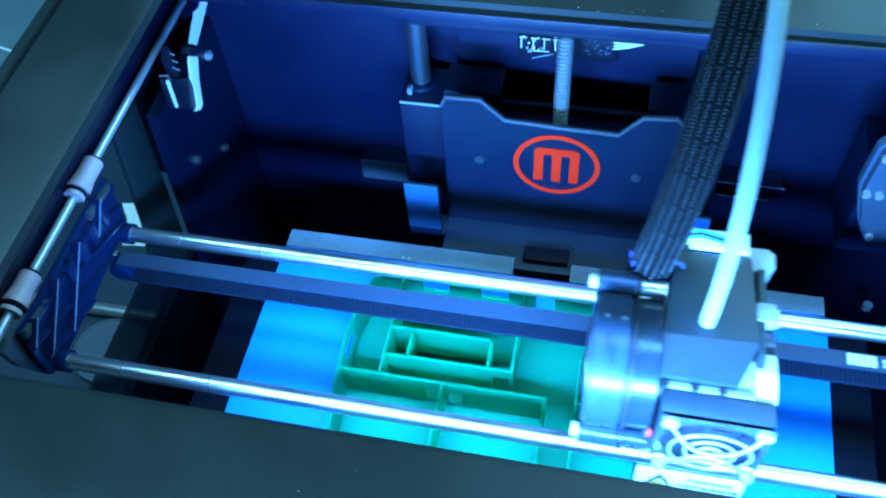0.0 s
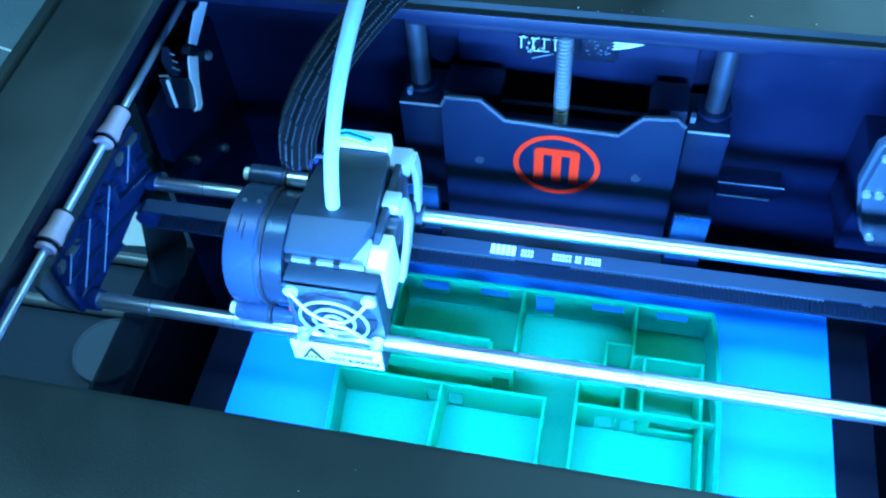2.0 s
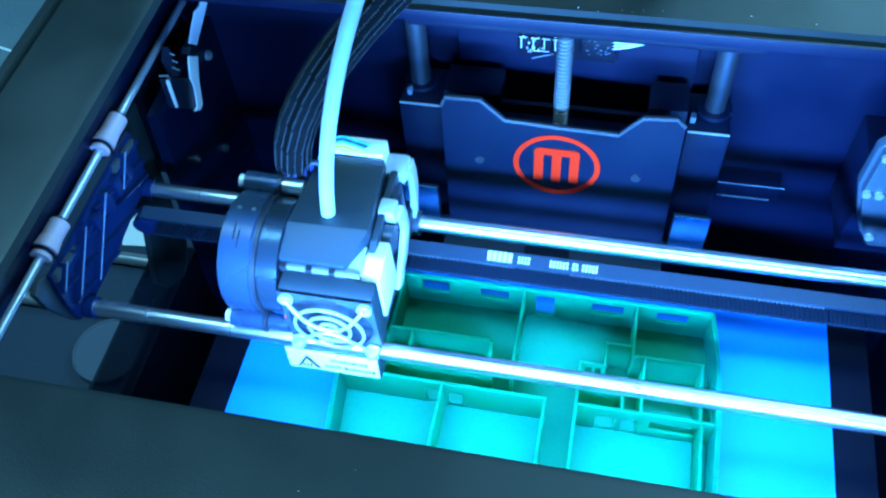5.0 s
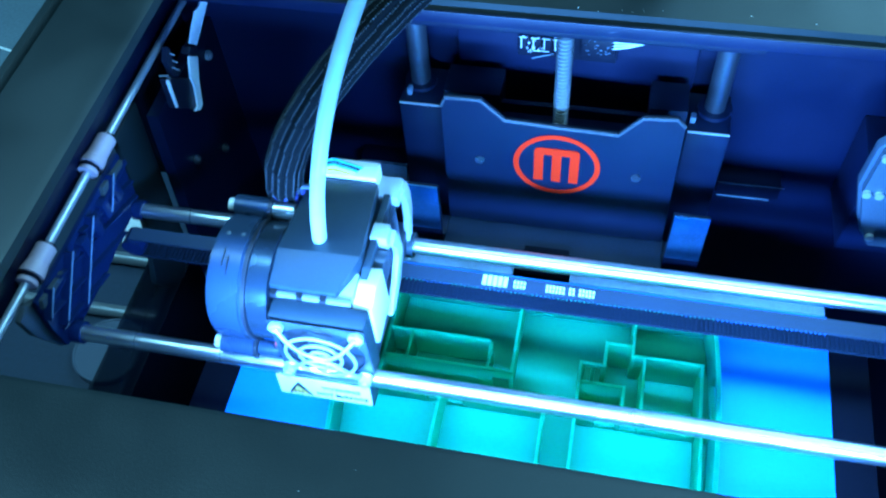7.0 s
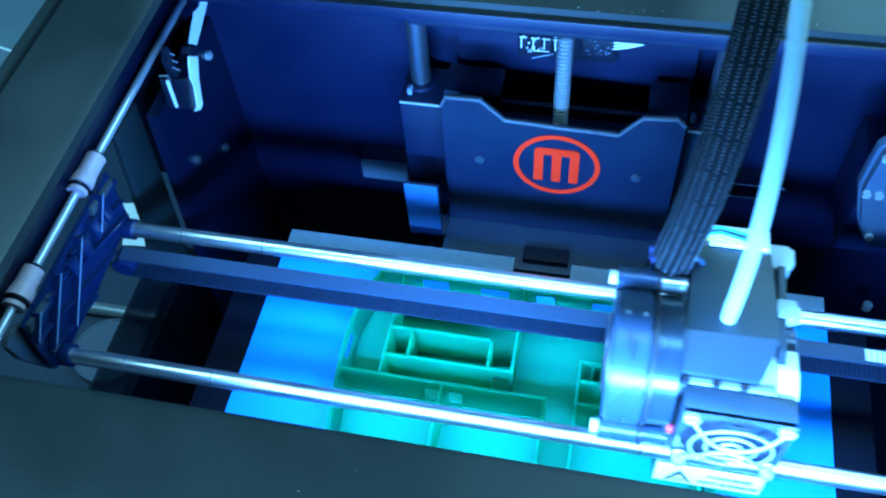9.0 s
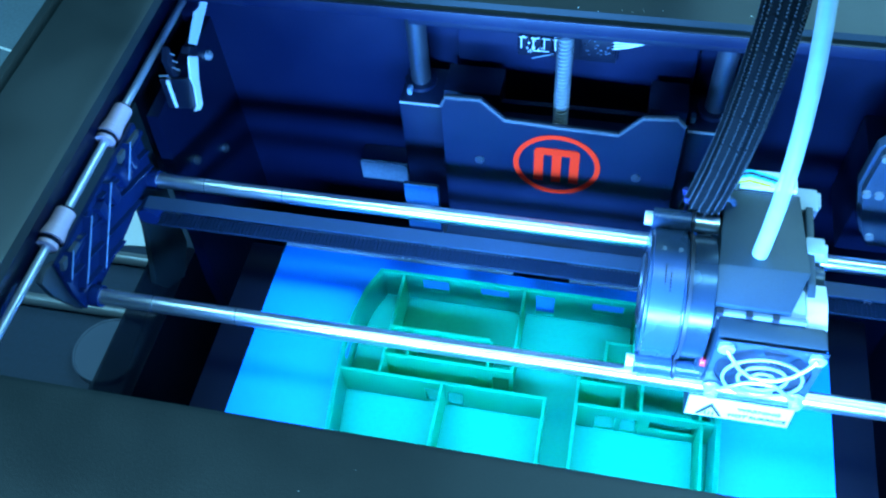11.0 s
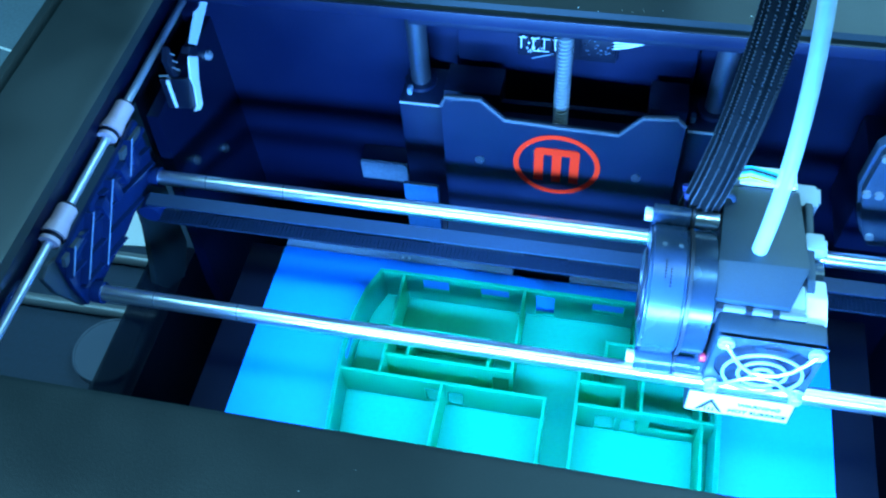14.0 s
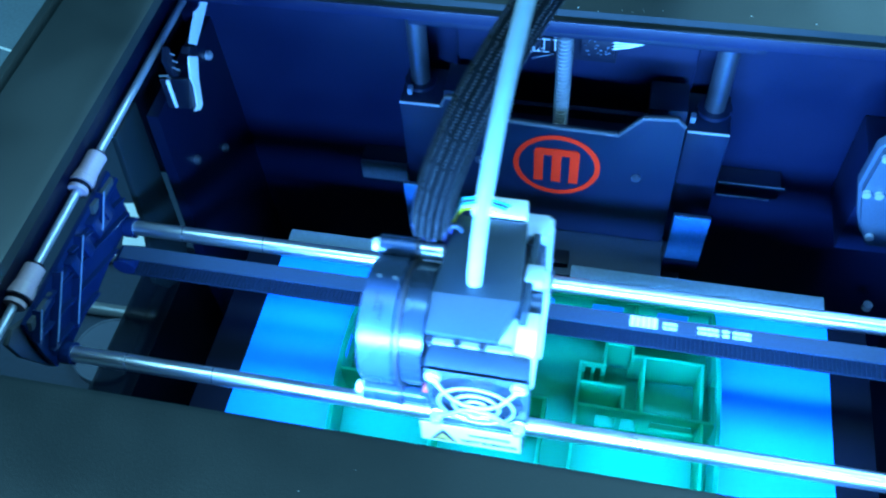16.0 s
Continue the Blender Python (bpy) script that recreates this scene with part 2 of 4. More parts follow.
for k in range(24):
    x, y = rng.uniform(-0.10, 0.09), rng.uniform(-0.135, -0.100)
    if k > 15:
        x, y = rng.uniform(0.0, 0.11), rng.uniform(0.118, 0.124)
    d = rng.uniform(0.00015, 0.00038)
    hpart("dust_speck", box(B(), x, x + d * 1.6, y, y + d, TOP - 0.0001, TOP + d), "white")

# shelf-like ledges on the back wall
hpart("ledge", box(B(), -0.1235, -0.0940, 0.1395, 0.1515, -0.0512, -0.0350, 0.001), "side")
hpart("ledge_plate", box(B(), -0.1232, -0.0942, 0.1370, 0.1392, -0.0505, -0.0350, 0.0005), "holder", "pale plate on the rear wall")
hpart("ledge", box(B(), 0.0866, 0.1210, 0.1395, 0.1515, -0.0312, -0.0200, 0.001), "side")
# pale wires paint in the lit edges of the right ledge
hpart("ledge_glint", rod(B(), (0.0866, 0.1392, -0.0200), (0.1225, 0.1392, -0.0200), 0.0004, 8), "holder")
hpart("ledge_glint", rod(B(), (0.0880, 0.1392, -0.0311), (0.1164, 0.1392, -0.0311), 0.0005, 8), "holder")

# vertical guide rods and lead screw
for x in (-0.0778, 0.0735):
    hpart("guide_rod", rod(B(), (x, 0.1336, -0.235), (x, 0.1336, 0.0954), 0.0052), "guide", "vertical steel guide rod")
bm = B()
turns, per, r = 52, 12, 0.0040
n = turns * per
rows = []
for i in range(n + 1):
    a = 2 * math.pi * i / per
    z = -0.03 + 0.124 * i / n
    rows.append([bm.verts.new(((-0.0021 + rr * math.cos(a)), 0.1183 + rr * math.sin(a), z + dz)) for rr, dz in ((r * 0.62, -0.0012), (r, -0.0004), (r, 0.0004), (r * 0.62, 0.0012))])
for p, q in zip(rows, rows[1:]):
    for j in range(3):
        bm.faces.new((p[j], p[j + 1], q[j + 1], q[j]))
rod(bm, (-0.0021, 0.1183, -0.235), (-0.0021, 0.1183, 0.0954), r * 0.61, 14)
bmesh.ops.recalc_face_normals(bm, faces=bm.faces[:])
hpart("lead_screw", bm, "tube_metal", "threaded steel lead screw")

# side rods on which the gantry slides
hpart("slide_rod", rod(B(), (-0.2132, -0.285, 0.0655), (-0.2132, 0.1515, 0.0655), 0.0020), "dull_steel", "polished rod along the side beam")
hpart("slide_rod", rod(B(), (0.2132, -0.285, 0.0655), (0.2132, 0.1515, 0.0655), 0.0020), "dull_steel", "polished rod along the side beam")

# screws on the walls
for p, d in (((-0.2000, 0.1353, 0.0427), (1, 0, 0)), ((-0.2000, 0.1191, -0.0157), (1, 0, 0)), ((-0.2000, 0.0896, 0.0070), (1, 0, 0))):
    bm = rod(B(), p, Vector(p) + Vector(d) * 0.002, 0.0027, 18)
    rod(bm, Vector(p) + Vector(d) * 0.002, Vector(p) + Vector(d) * 0.0030, 0.0016, 6)
    hpart("screw", bm, "screw" if p[2] > 0.03 else "guide")
hpart("screw", rod(B(), (0.19, 0.1236, -0.103), (0.19, 0.1236, -0.099), 0.0028, 14), "screw")

# ---- limit switch with its ribbon ----
switch = thing("limit_switch", "black switch with white ribbon cable on the side wall", "switch", (-0.2, 0.10, 0.04))


def place(name, bm, mat, owner, label="", parent=None):
    bmesh.ops.translate(bm, verts=bm.verts[:], vec=-owner.location)
    return part(name, bm, mat, parent or owner, label)


place("case", prism(B(), [(0.0874, 0.0705), (0.1056, 0.0541), (0.1064, 0.0479), (0.1037, 0.0338), (0.0854, 0.0523)], "x", -0.1998, -0.1955, 0.0008), "pcb", switch)
place("board", prism(B(), [(0.1001, 0.0802), (0.1015, 0.0782), (0.0999, 0.0610), (0.0953, 0.0642), (0.0951, 0.0751)], "x", -0.1998, -0.1970), "pcb", switch)
for y, z in ((0.0999, 0.0763), (0.0998, 0.0715), (0.0991, 0.0668), (0.0975, 0.0690), (0.0889, 0.0714)):
    place("pin", rod(B(), (-0.1969, y, z), (-0.1956, y + 0.0015, z - 0.0026), 0.0003, 8), "screw", switch)
place("lever", rod(B(), (-0.1962, 0.0843, 0.0757), (-0.1962, 0.0905, 0.0700), 0.0004, 8), "screw", switch, "thin metal lever")
place("ribbon", prism(B(), [(0.1169, 0.0680), (0.1227, 0.0617), (0.1476, 0.0712), (0.1408, 0.0767), (0.1372, 0.0755), (0.1321, 0.0764)], "x", -0.1962, -0.1953), "white", switch, "white flat ribbon cable")
place("ribbon", prism(B(), [(0.1108, 0.0645), (0.1185, 0.0576), (0.1121, 0.0475), (0.1069, 0.0336), (0.1033, 0.0334), (0.0984, 0.0370), (0.1020, 0.0372), (0.1060, 0.0484), (0.1053, 0.0547)], "x", -0.1953, -0.1944), "white", switch, "white flat ribbon cable")
place("clip", prism(B(), [(0.1160, 0.0668), (0.1220, 0.0608), (0.1186, 0.0587), (0.1125, 0.0646)], "x", -0.1998, -0.1950, 0.0004), "pcb", switch)
place("edge_strip", prism(B(), [(0.0860, 0.0711), (0.0880, 0.0699), (0.0866, 0.0523), (0.0848, 0.0533)], "x", -0.1954, -0.1946), "white", switch)

# ---- circuit board and plugs at the top of the rear wall ----
board = thing("circuit_board", "small dark circuit board with white marks at the rear wall", "circuit board", (0, 0.146, 0.06))
place("board", box(B(), -0.028, 0.022, 0.1440, 0.1468, 0.056, 0.0888, 0.0004), "pcb", board)
for x in (-0.0265, -0.0205, -0.0150, -0.0095):
    place("socket", box(B(), x, x + 0.0045, 0.1400, 0.1437, 0.0635, 0.0725, 0.0004), "pcb", board)
    place("solder_mark", box(B(), x + 0.0006, x + 0.0011, 0.1392, 0.1399, 0.0650, 0.0725), "label", board)
    place("solder_mark", box(B(), x - 0.0004, x + 0.0036, 0.1392, 0.1399, 0.0718, 0.0721), "label", board)
place("printed_line", box(B(), -0.0205, -0.0120, 0.1433, 0.1438, 0.0600, 0.0606), "label", board)
place("printed_line", box(B(), -0.0195, -0.0130, 0.1433, 0.1438, 0.0620, 0.0624), "label", board)
place("plug", box(B(), 0.004, 0.0205, 0.1400, 0.1437, 0.0625, 0.0752, 0.0006), "pcb", board)
rng_b = random.Random(8)
for k in range(16):
    x, z = rng_b.uniform(0.0050, 0.0175), rng_b.uniform(0.0640, 0.0740)
    place("solder_mark", box(B(), x, x + rng_b.uniform(0.0004, 0.0018), 0.1394, 0.1399, z, z + 0.0004), "holder", board)
for k in range(14):
    x, z = rng_b.uniform(-0.0265, -0.0080), rng_b.uniform(0.0630, 0.0760)
    place("solder_mark", box(B(), x, x + 0.0004, 0.1388, 0.1391, z, z + rng_b.uniform(0.0006, 0.0022)), "label", board)
place("loose_pin", rod(B(), (-0.0199, 0.1392, 0.0590), (-0.0092, 0.1392, 0.0632), 0.0003, 8), "holder", board)
for k in range(4):
    z = 0.0684 + 0.0021 * k
    place("wire", wire(B(), [(0.0186, 0.1405, z), (0.027, 0.140, 0.0708 + 0.0014 * k), (0.034, 0.1405, 0.0734 + 0.0007 * k), (0.0407, 0.141, 0.0752 + 0.0002 * k)], 0.0005), "white", board, "white wire")

# ---- build platform ----
P = -0.02
platform = thing("build_platform", "black build platform with blue taped plate on vertical guides", "build platform", (0, 0.05, P - 0.012))
place("plate", box(B(), -0.163, 0.160, -0.150, 0.0587, P - 0.0075, P - 0.0008, 0.001), "plate", platform, "dark build plate")
place("tape", box(B(), -0.1436, 0.1412, -0.147, 0.0585, P - 0.0007, P, 0.0002), "tape", platform, "bright blue adhesive build tape")
# rear holder strip in two lengths with a gap between
for x0, x1 in ((-0.1434, -0.0175), (0.0125, 0.1405)):
    place("holder_strip", box(B(), x0, x1, 0.0589, 0.0700, P - 0.006, P + 0.0005, 0.0008), "holder", platform, "smoked plastic strip behind the plate")
place("holder_notch", box(B(), -0.078, -0.0765, 0.0600, 0.0606, P, P + 0.0009), "label", platform)
place("holder_notch", box(B(), -0.0745, -0.073, 0.0600, 0.0606, P, P + 0.0009), "label", platform)
place("arm_plate", box(B(), -0.060, 0.060, 0.0702, 0.103, P - 0.018, P - 0.0105, 0.0012), "arm", platform, "dusty dark platform arm")
place("latch", box(B(), -0.0143, 0.0104, 0.0745, 0.0838, P - 0.0104, P - 0.0060, 0.0008), "plate", platform, "black spring latch")
# upright sheet with a notched top
UY = 0.100
edge = [(-0.0596, 0.0580), (-0.0572, 0.0640), (-0.0400, 0.0644), (-0.0282, 0.0522), (-0.0023, 0.0508), (0.0276, 0.0500), (0.0382, 0.0632), (0.0537, 0.0645), (0.0578, 0.0600)]
out = [(-0.0596, -0.030)] + edge + [(0.0590, -0.030)]
place("upright", prism(B(), out, "y", UY, UY + 0.0035), "plate_black", platform, "dark upright sheet with notched top edge")
place("worn_edge", wire(B(), [(u, UY + 0.0008, v) for u, v in edge], 0.0011), "edge", platform, "scuffed pale edge")
for x, z in ((-0.0410, 0.0225), (0.0392, 0.0215)):
    bm = rod(B(), (x, UY - 0.0012, z), (x, UY, z), 0.0024, 18)
    rod(bm, (x, UY - 0.0020, z), (x, UY - 0.0012, z), 0.0013, 6)
    place("screw", bm, "guide", platform)
# round sign: a ring with a three-legged arch
SX, SZ = -0.0012, 0.0243
bm = B()
n = 56
rows = []
for i in range(n):
    c, d = math.cos(2 * math.pi * i / n), math.sin(2 * math.pi * i / n)
    rows.append([bm.verts.new((SX + rr * c, y, SZ + rr * d)) for rr, y in ((0.0222, UY - 0.0002), (0.0222, UY - 0.0006), (0.0195, UY - 0.0006), (0.0195, UY - 0.0002))])
for i in range(n):
    p, q = rows[i], rows[(i + 1) % n]
    for j in range(4):
        bm.faces.new((p[j], p[(j + 1) % 4], q[(j + 1) % 4], q[j]))
bmesh.ops.recalc_face_normals(bm, faces=bm.faces[:])
place("sign_ring", bm, "orange", platform, "orange painted ring")
bm = B()
for x in (-0.0115, -0.0024, 0.0067):
    box(bm, SX + x, SX + x + 0.0048, UY - 0.0006, UY - 0.0001, SZ - 0.0126, SZ + 0.0086, 0.0001)
arch = [(-0.0115, 0.0076), (-0.0115, 0.0098), (-0.0108, 0.0114), (-0.0092, 0.0122), (0.0092, 0.0122), (0.0108, 0.0114), (0.0115, 0.0098), (0.0115, 0.0076)]
prism(bm, [(SX + u, SZ + v) for u, v in arch], "y", UY - 0.0007, UY - 0.0001)
place("sign_arch", bm, "orange", platform, "orange painted arch with three legs")
# bearing blocks round the guide rods
for x0, x1 in ((-0.0868, -0.0640), (0.0608, 0.0820)):
    xc = -0.0778 if x0 < 0 else 0.0735
    block = place("bearing_block", box(B(), x0, x1, 0.1180, 0.1450, -0.070, 0.0405, 0.0012), "plate_black", platform, "dark bearing block")
    place("clip_bracket", box(B(), *((-0.0800, -0.0610) if x0 < 0 else (0.0602, 0.0786)), 0.0864, 0.0882, -0.0380, 0.0120, 0.0004), "plate_black", platform, "dark clip bracket")
    place("clip_foot", box(B(), *((-0.0798, -0.0602) if x0 < 0 else (0.0602, 0.0784)), 0.0884, 0.1020, -0.0380, -0.0320, 0.0004), "plate_black", platform)
    place("block_rim", box(B(), x0 + 0.0005, x1 - 0.0005, 0.1172, 0.1179, 0.0396, 0.0407), "screw", platform)
    place("felt_wiper", box(B(), *((-0.0832, -0.0805) if x0 < 0 else (0.0618, 0.0645)), 0.1225, 0.1265, 0.0408, 0.0450, 0.0006), "holder", platform, "pale felt wiper")
    place("collar", rod(B(), (xc, 0.1336, 0.0404), (xc, 0.1336, 0.0430), 0.0085, 28), "plate_black", platform)
    place("clip_plate", box(B(), *((-0.0795, -0.0615) if x0 < 0 else (0.0606, 0.0782)), 0.0850, 0.0862, -0.0235, 0.0125, 0.0003), "clip", platform, "bright metal clip plate, blue reflection in its colour")
place("cross_bar", box(B(), -0.064, 0.0607, 0.124, 0.140, 0.012, 0.0280, 0.001), "inner", platform)
place("cross_edge", box(B(), -0.0336, 0.0408, 0.1232, 0.1262, 0.0350, 0.0415, 0.0005), "plate_black", platform)
place("cross_tab", box(B(), -0.0635, -0.0338, 0.122, 0.142, 0.0285, 0.0475, 0.0008), "plate_black", platform)
place("cross_tab", box(B(), 0.0410, 0.0600, 0.122, 0.142, 0.0285, 0.0490, 0.0008), "plate_black", platform)
place("nut", rod(B(), (-0.0021, 0.1183, 0.010), (-0.0021, 0.1183, 0.030), 0.0085, 24), "inner", platform)

# ---- printed model: a storey plan of rooms ----
model = thing("printed_model", "half-finished green plastic print of a house floor plan on blue tape", "3d print", (0, -0.03, P))
T = 0.0030
FRONT = -0.108
LEFT = [(-0.0805, 0.0360), (-0.0850, 0.0250), (-0.0878, 0.0120), (-0.0886, 0.0040), (-0.0886, -0.0120), (-0.0876, -0.0260), (-0.0862, -0.0400), (-0.0840, -0.0600), (-0.0805, FRONT)]
RIGHT = [(0.0825, 0.0360), (0.0845, 0.0220), (0.0858, 0.0060), (0.0862, -0.0060), (0.0862, -0.0200), (0.0858, -0.0400), (0.0850, -0.0600), (0.0825, FRONT)]
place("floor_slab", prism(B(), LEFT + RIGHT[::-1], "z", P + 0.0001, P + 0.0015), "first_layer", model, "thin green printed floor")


def wall_x(x0, x1, y, w=0.0013, z1=T, holes=()):
    """A printed wall along x; holes are (x0, x1, z0, z1) openings."""
    xs = [x0]
    for a, b, c, d in holes:
        place("room_wall", box(B(), xs[-1], a, y - w / 2, y + w / 2, P + 0.0016, z1), "green", model)
        place("room_wall", box(B(), a, b, y - w / 2, y + w / 2, P + 0.0016, c), "green", model)
        if d < z1 - 0.0004:
            place("room_wall", box(B(), a, b, y - w / 2, y + w / 2, d, z1), "green", model)
        xs.append(b)
    place("room_wall", box(B(), xs[-1], x1, y - w / 2, y + w / 2, P + 0.0016, z1), "green", model)


def wall_y(y0, y1, x, w=0.0013, z1=T, holes=()):
    ys = [y0]
    for a, b, c, d in holes:
        place("room_wall", box(B(), x - w / 2, x + w / 2, ys[-1], a, P + 0.0016, z1), "green", model)
        place("room_wall", box(B(), x - w / 2, x + w / 2, a, b, P + 0.0016, c), "green", model)
        if d < z1 - 0.0004:
            place("room_wall", box(B(), x - w / 2, x + w / 2, a, b, d, z1), "green", model)
        ys.append(b)
    place("room_wall", box(B(), x - w / 2, x + w / 2, ys[-1], y1, P + 0.0016, z1), "green", model)


wall_x(-0.0815, 0.0832, 0.0364, 0.0018, holes=((-0.0600, -0.0460, -0.0095, 0.0005), (-0.0300, -0.0155, -0.0085, -0.0004), (-0.0020, 0.0073, -0.0171, -0.0004), (0.0257, 0.0412, -0.0088, -0.0004), (0.0571, 0.0720, -0.0088, -0.0008)))
wall_x(-0.081, 0.0825, FRONT, 0.0018)


def bowed(points, w):
    """An outer wall that follows a bent line, in straight lengths."""
    for (x0, y0), (x1, y1) in zip(points, points[1:]):
        d = Vector((x1 - x0, y1 - y0)).normalized()
        nx, ny = -d.y * w / 2, d.x * w / 2
        window = -0.016 < (y0 + y1) / 2 < 0.006
        q = [(x0 + nx, y0 + ny), (x1 + nx, y1 + ny), (x1 - nx, y1 - ny), (x0 - nx, y0 - ny)]
        place("outer_wall", prism(B(), q, "z", P + 0.0016, -0.012 if window else T), "green", model)
        if window:
            place("outer_wall", prism(B(), q, "z", -0.0010, T), "green", model)


bowed(LEFT, 0.0020)
bowed(RIGHT, 0.0020)
# rear rooms
wall_y(-0.0090, 0.0353, -0.0075)
wall_y(-0.0197, 0.0353, -0.0685)
wall_x(-0.0677, -0.0199, 0.0053)
wall_y(-0.0089, 0.0045, -0.0575)
wall_y(-0.0089, 0.0045, -0.0190)
wall_x(-0.0677, -0.0067, -0.0097, holes=((-0.0165, -0.0085, -0.0184, -0.004),))
# long middle wall with its doors
wall_x(-0.0868, 0.0103, -0.0205, holes=((-0.0470, -0.0400, -0.0184, -0.0045), (-0.0362, -0.0286, -0.0184, -0.0045)))
wall_x(0.0245, 0.0845, -0.0205, holes=((0.0330, 0.0422, -0.0184, -0.0045), (0.0440, 0.0530, -0.0184, -0.0045), (0.0574, 0.0776, -0.0121, -0.0034)))
# front rooms on both sides of the corridor
wall_y(FRONT + 0.001, -0.0214, -0.0381)
wall_y(FRONT + 0.001, -0.0214, 0.0095)
wall_y(FRONT + 0.001, -0.0214, 0.0790)
# rooms beside the corridor
wall_y(FRONT + 0.001, 0.0016, 0.0237)
wall_x(0.0245, 0.0339, 0.0008, holes=((0.0258, 0.0288, -0.0184, 0.0004), (0.0303, 0.0332, -0.0184, 0.0004)))
wall_y(0.0000, 0.0136, 0.0347)
wall_x(0.0355, 0.0462, 0.0128)
wall_y(0.0072, 0.0353, 0.0470)
wall_x(0.0245, 0.0434, -0.0090)
wall_y(-0.0197, -0.0082, 0.0442)
wall_x(0.0478, 0.0793, 0.0080)
wall_y(-0.0197, 0.0072, 0.0525)
wall_y(-0.0197, 0.0072, 0.0785)

# ---- stepper motor at the far side ----
stepper = thing("stepper_motor", "silver square stepper motor with screws on the rear wall", "motor", (0.17, 0.12, -0.02))
sq = [(0.1440, 0.0300), (0.1450, 0.0560), (0.1480, 0.0600), (0.1830, 0.0600), (0.1880, 0.0550), (0.1880, -0.0050), (0.1835, -0.0100), (0.1585, -0.0104), (0.1555, -0.0060), (0.1500, 0.0077)]
place("body", prism(B(), sq, "y", 0.1042, 0.1100, 0.0008), "motor", stepper)
place("mount", box(B(), 0.1500, 0.1860, 0.1102, 0.1515, -0.0300, 0.0300, 0.001), "inner", stepper)
sq2 = [(u + (0.0016 if u < 0.165 else -0.0016), v) for u, v in sq]
place("face_plate", prism(B(), sq2, "y", 0.099, 0.1035, 0.0008), "motor", stepper, "silver end plate")
for x, z in ((0.1472, 0.0302), (0.1480, 0.0560), (0.1585, -0.0020), (0.1530, 0.0302), (0.1590, 0.0284), (0.1700, 0.0225)):
    place("screw", rod(B(), (x, 0.0970, z), (x, 0.0990, z), 0.0021, 14), "screw", stepper)

# ---- things outside the side window ----
for y, x0 in ((0.1774, -0.42), (0.1242, -0.47)):
    pipe = thing("metal_tube", "dull metal tube lying on the desk", "tube", (-0.36, y, FLOOR), "tubes on the desk")
    bm = rod(B(), (x0, y, FLOOR + 0.0055), (-0.29, y, FLOOR + 0.0055), 0.0055, 24)
    place("tube", bm, "tube_metal", pipe)
LX, LY = -0.3560, 0.0880
dish = thing("round_lid", "pale grey round plastic lid on the desk", "lid", (LX, LY, FLOOR))
place("disc", rod(B(), (LX, LY, FLOOR), (LX, LY, FLOOR + 0.006), 0.0300, 48), "lid", dish)
place("rim", ring(B(), (LX, LY, FLOOR + 0.006), (0, 0, 1), 0.0288, 0.0012, 48), "lid", dish)
card = thing("paper_card", "white paper card on the desk", "card", (-0.38, 0.21, FLOOR))
place("sheet", prism(B(), [(-0.4107, 0.2385), (-0.3984, 0.2404), (-0.3702, 0.2065), (-0.3650, 0.1957), (-0.3913, 0.1936), (-0.3983, 0.2217)], "z", FLOOR, FLOOR + 0.0015), "label", card)

mat_thing = thing("desk_mat", "pale blue-grey mat with a white edge on the desk", "mat", (-0.7, 0.45, FLOOR))
place("sheet", box(B(), -0.95, -0.50, 0.28, 0.80, FLOOR, FLOOR + 0.003, 0.001), "mat", mat_thing)
place("edge_line", prism(B(), [(-0.66, 0.430), (-0.6162, 0.4185), (-0.6162, 0.4155), (-0.66, 0.4270)], "z", FLOOR + 0.0031, FLOOR + 0.0036), "label", mat_thing, "white printed line")

# ---- gantry: two cross rods on sliding end brackets; it moves along y ----
gantry = thing("gantry", "steel cross rods and belt on black sliding end brackets", "gantry", (0, 0, 0.065))
RF, RB, RZ = -0.0507, 0.0208, 0.0300


def gpart(name, bm, mat, label="", parent=None):
    return place(name, bm, mat, gantry, label, parent)


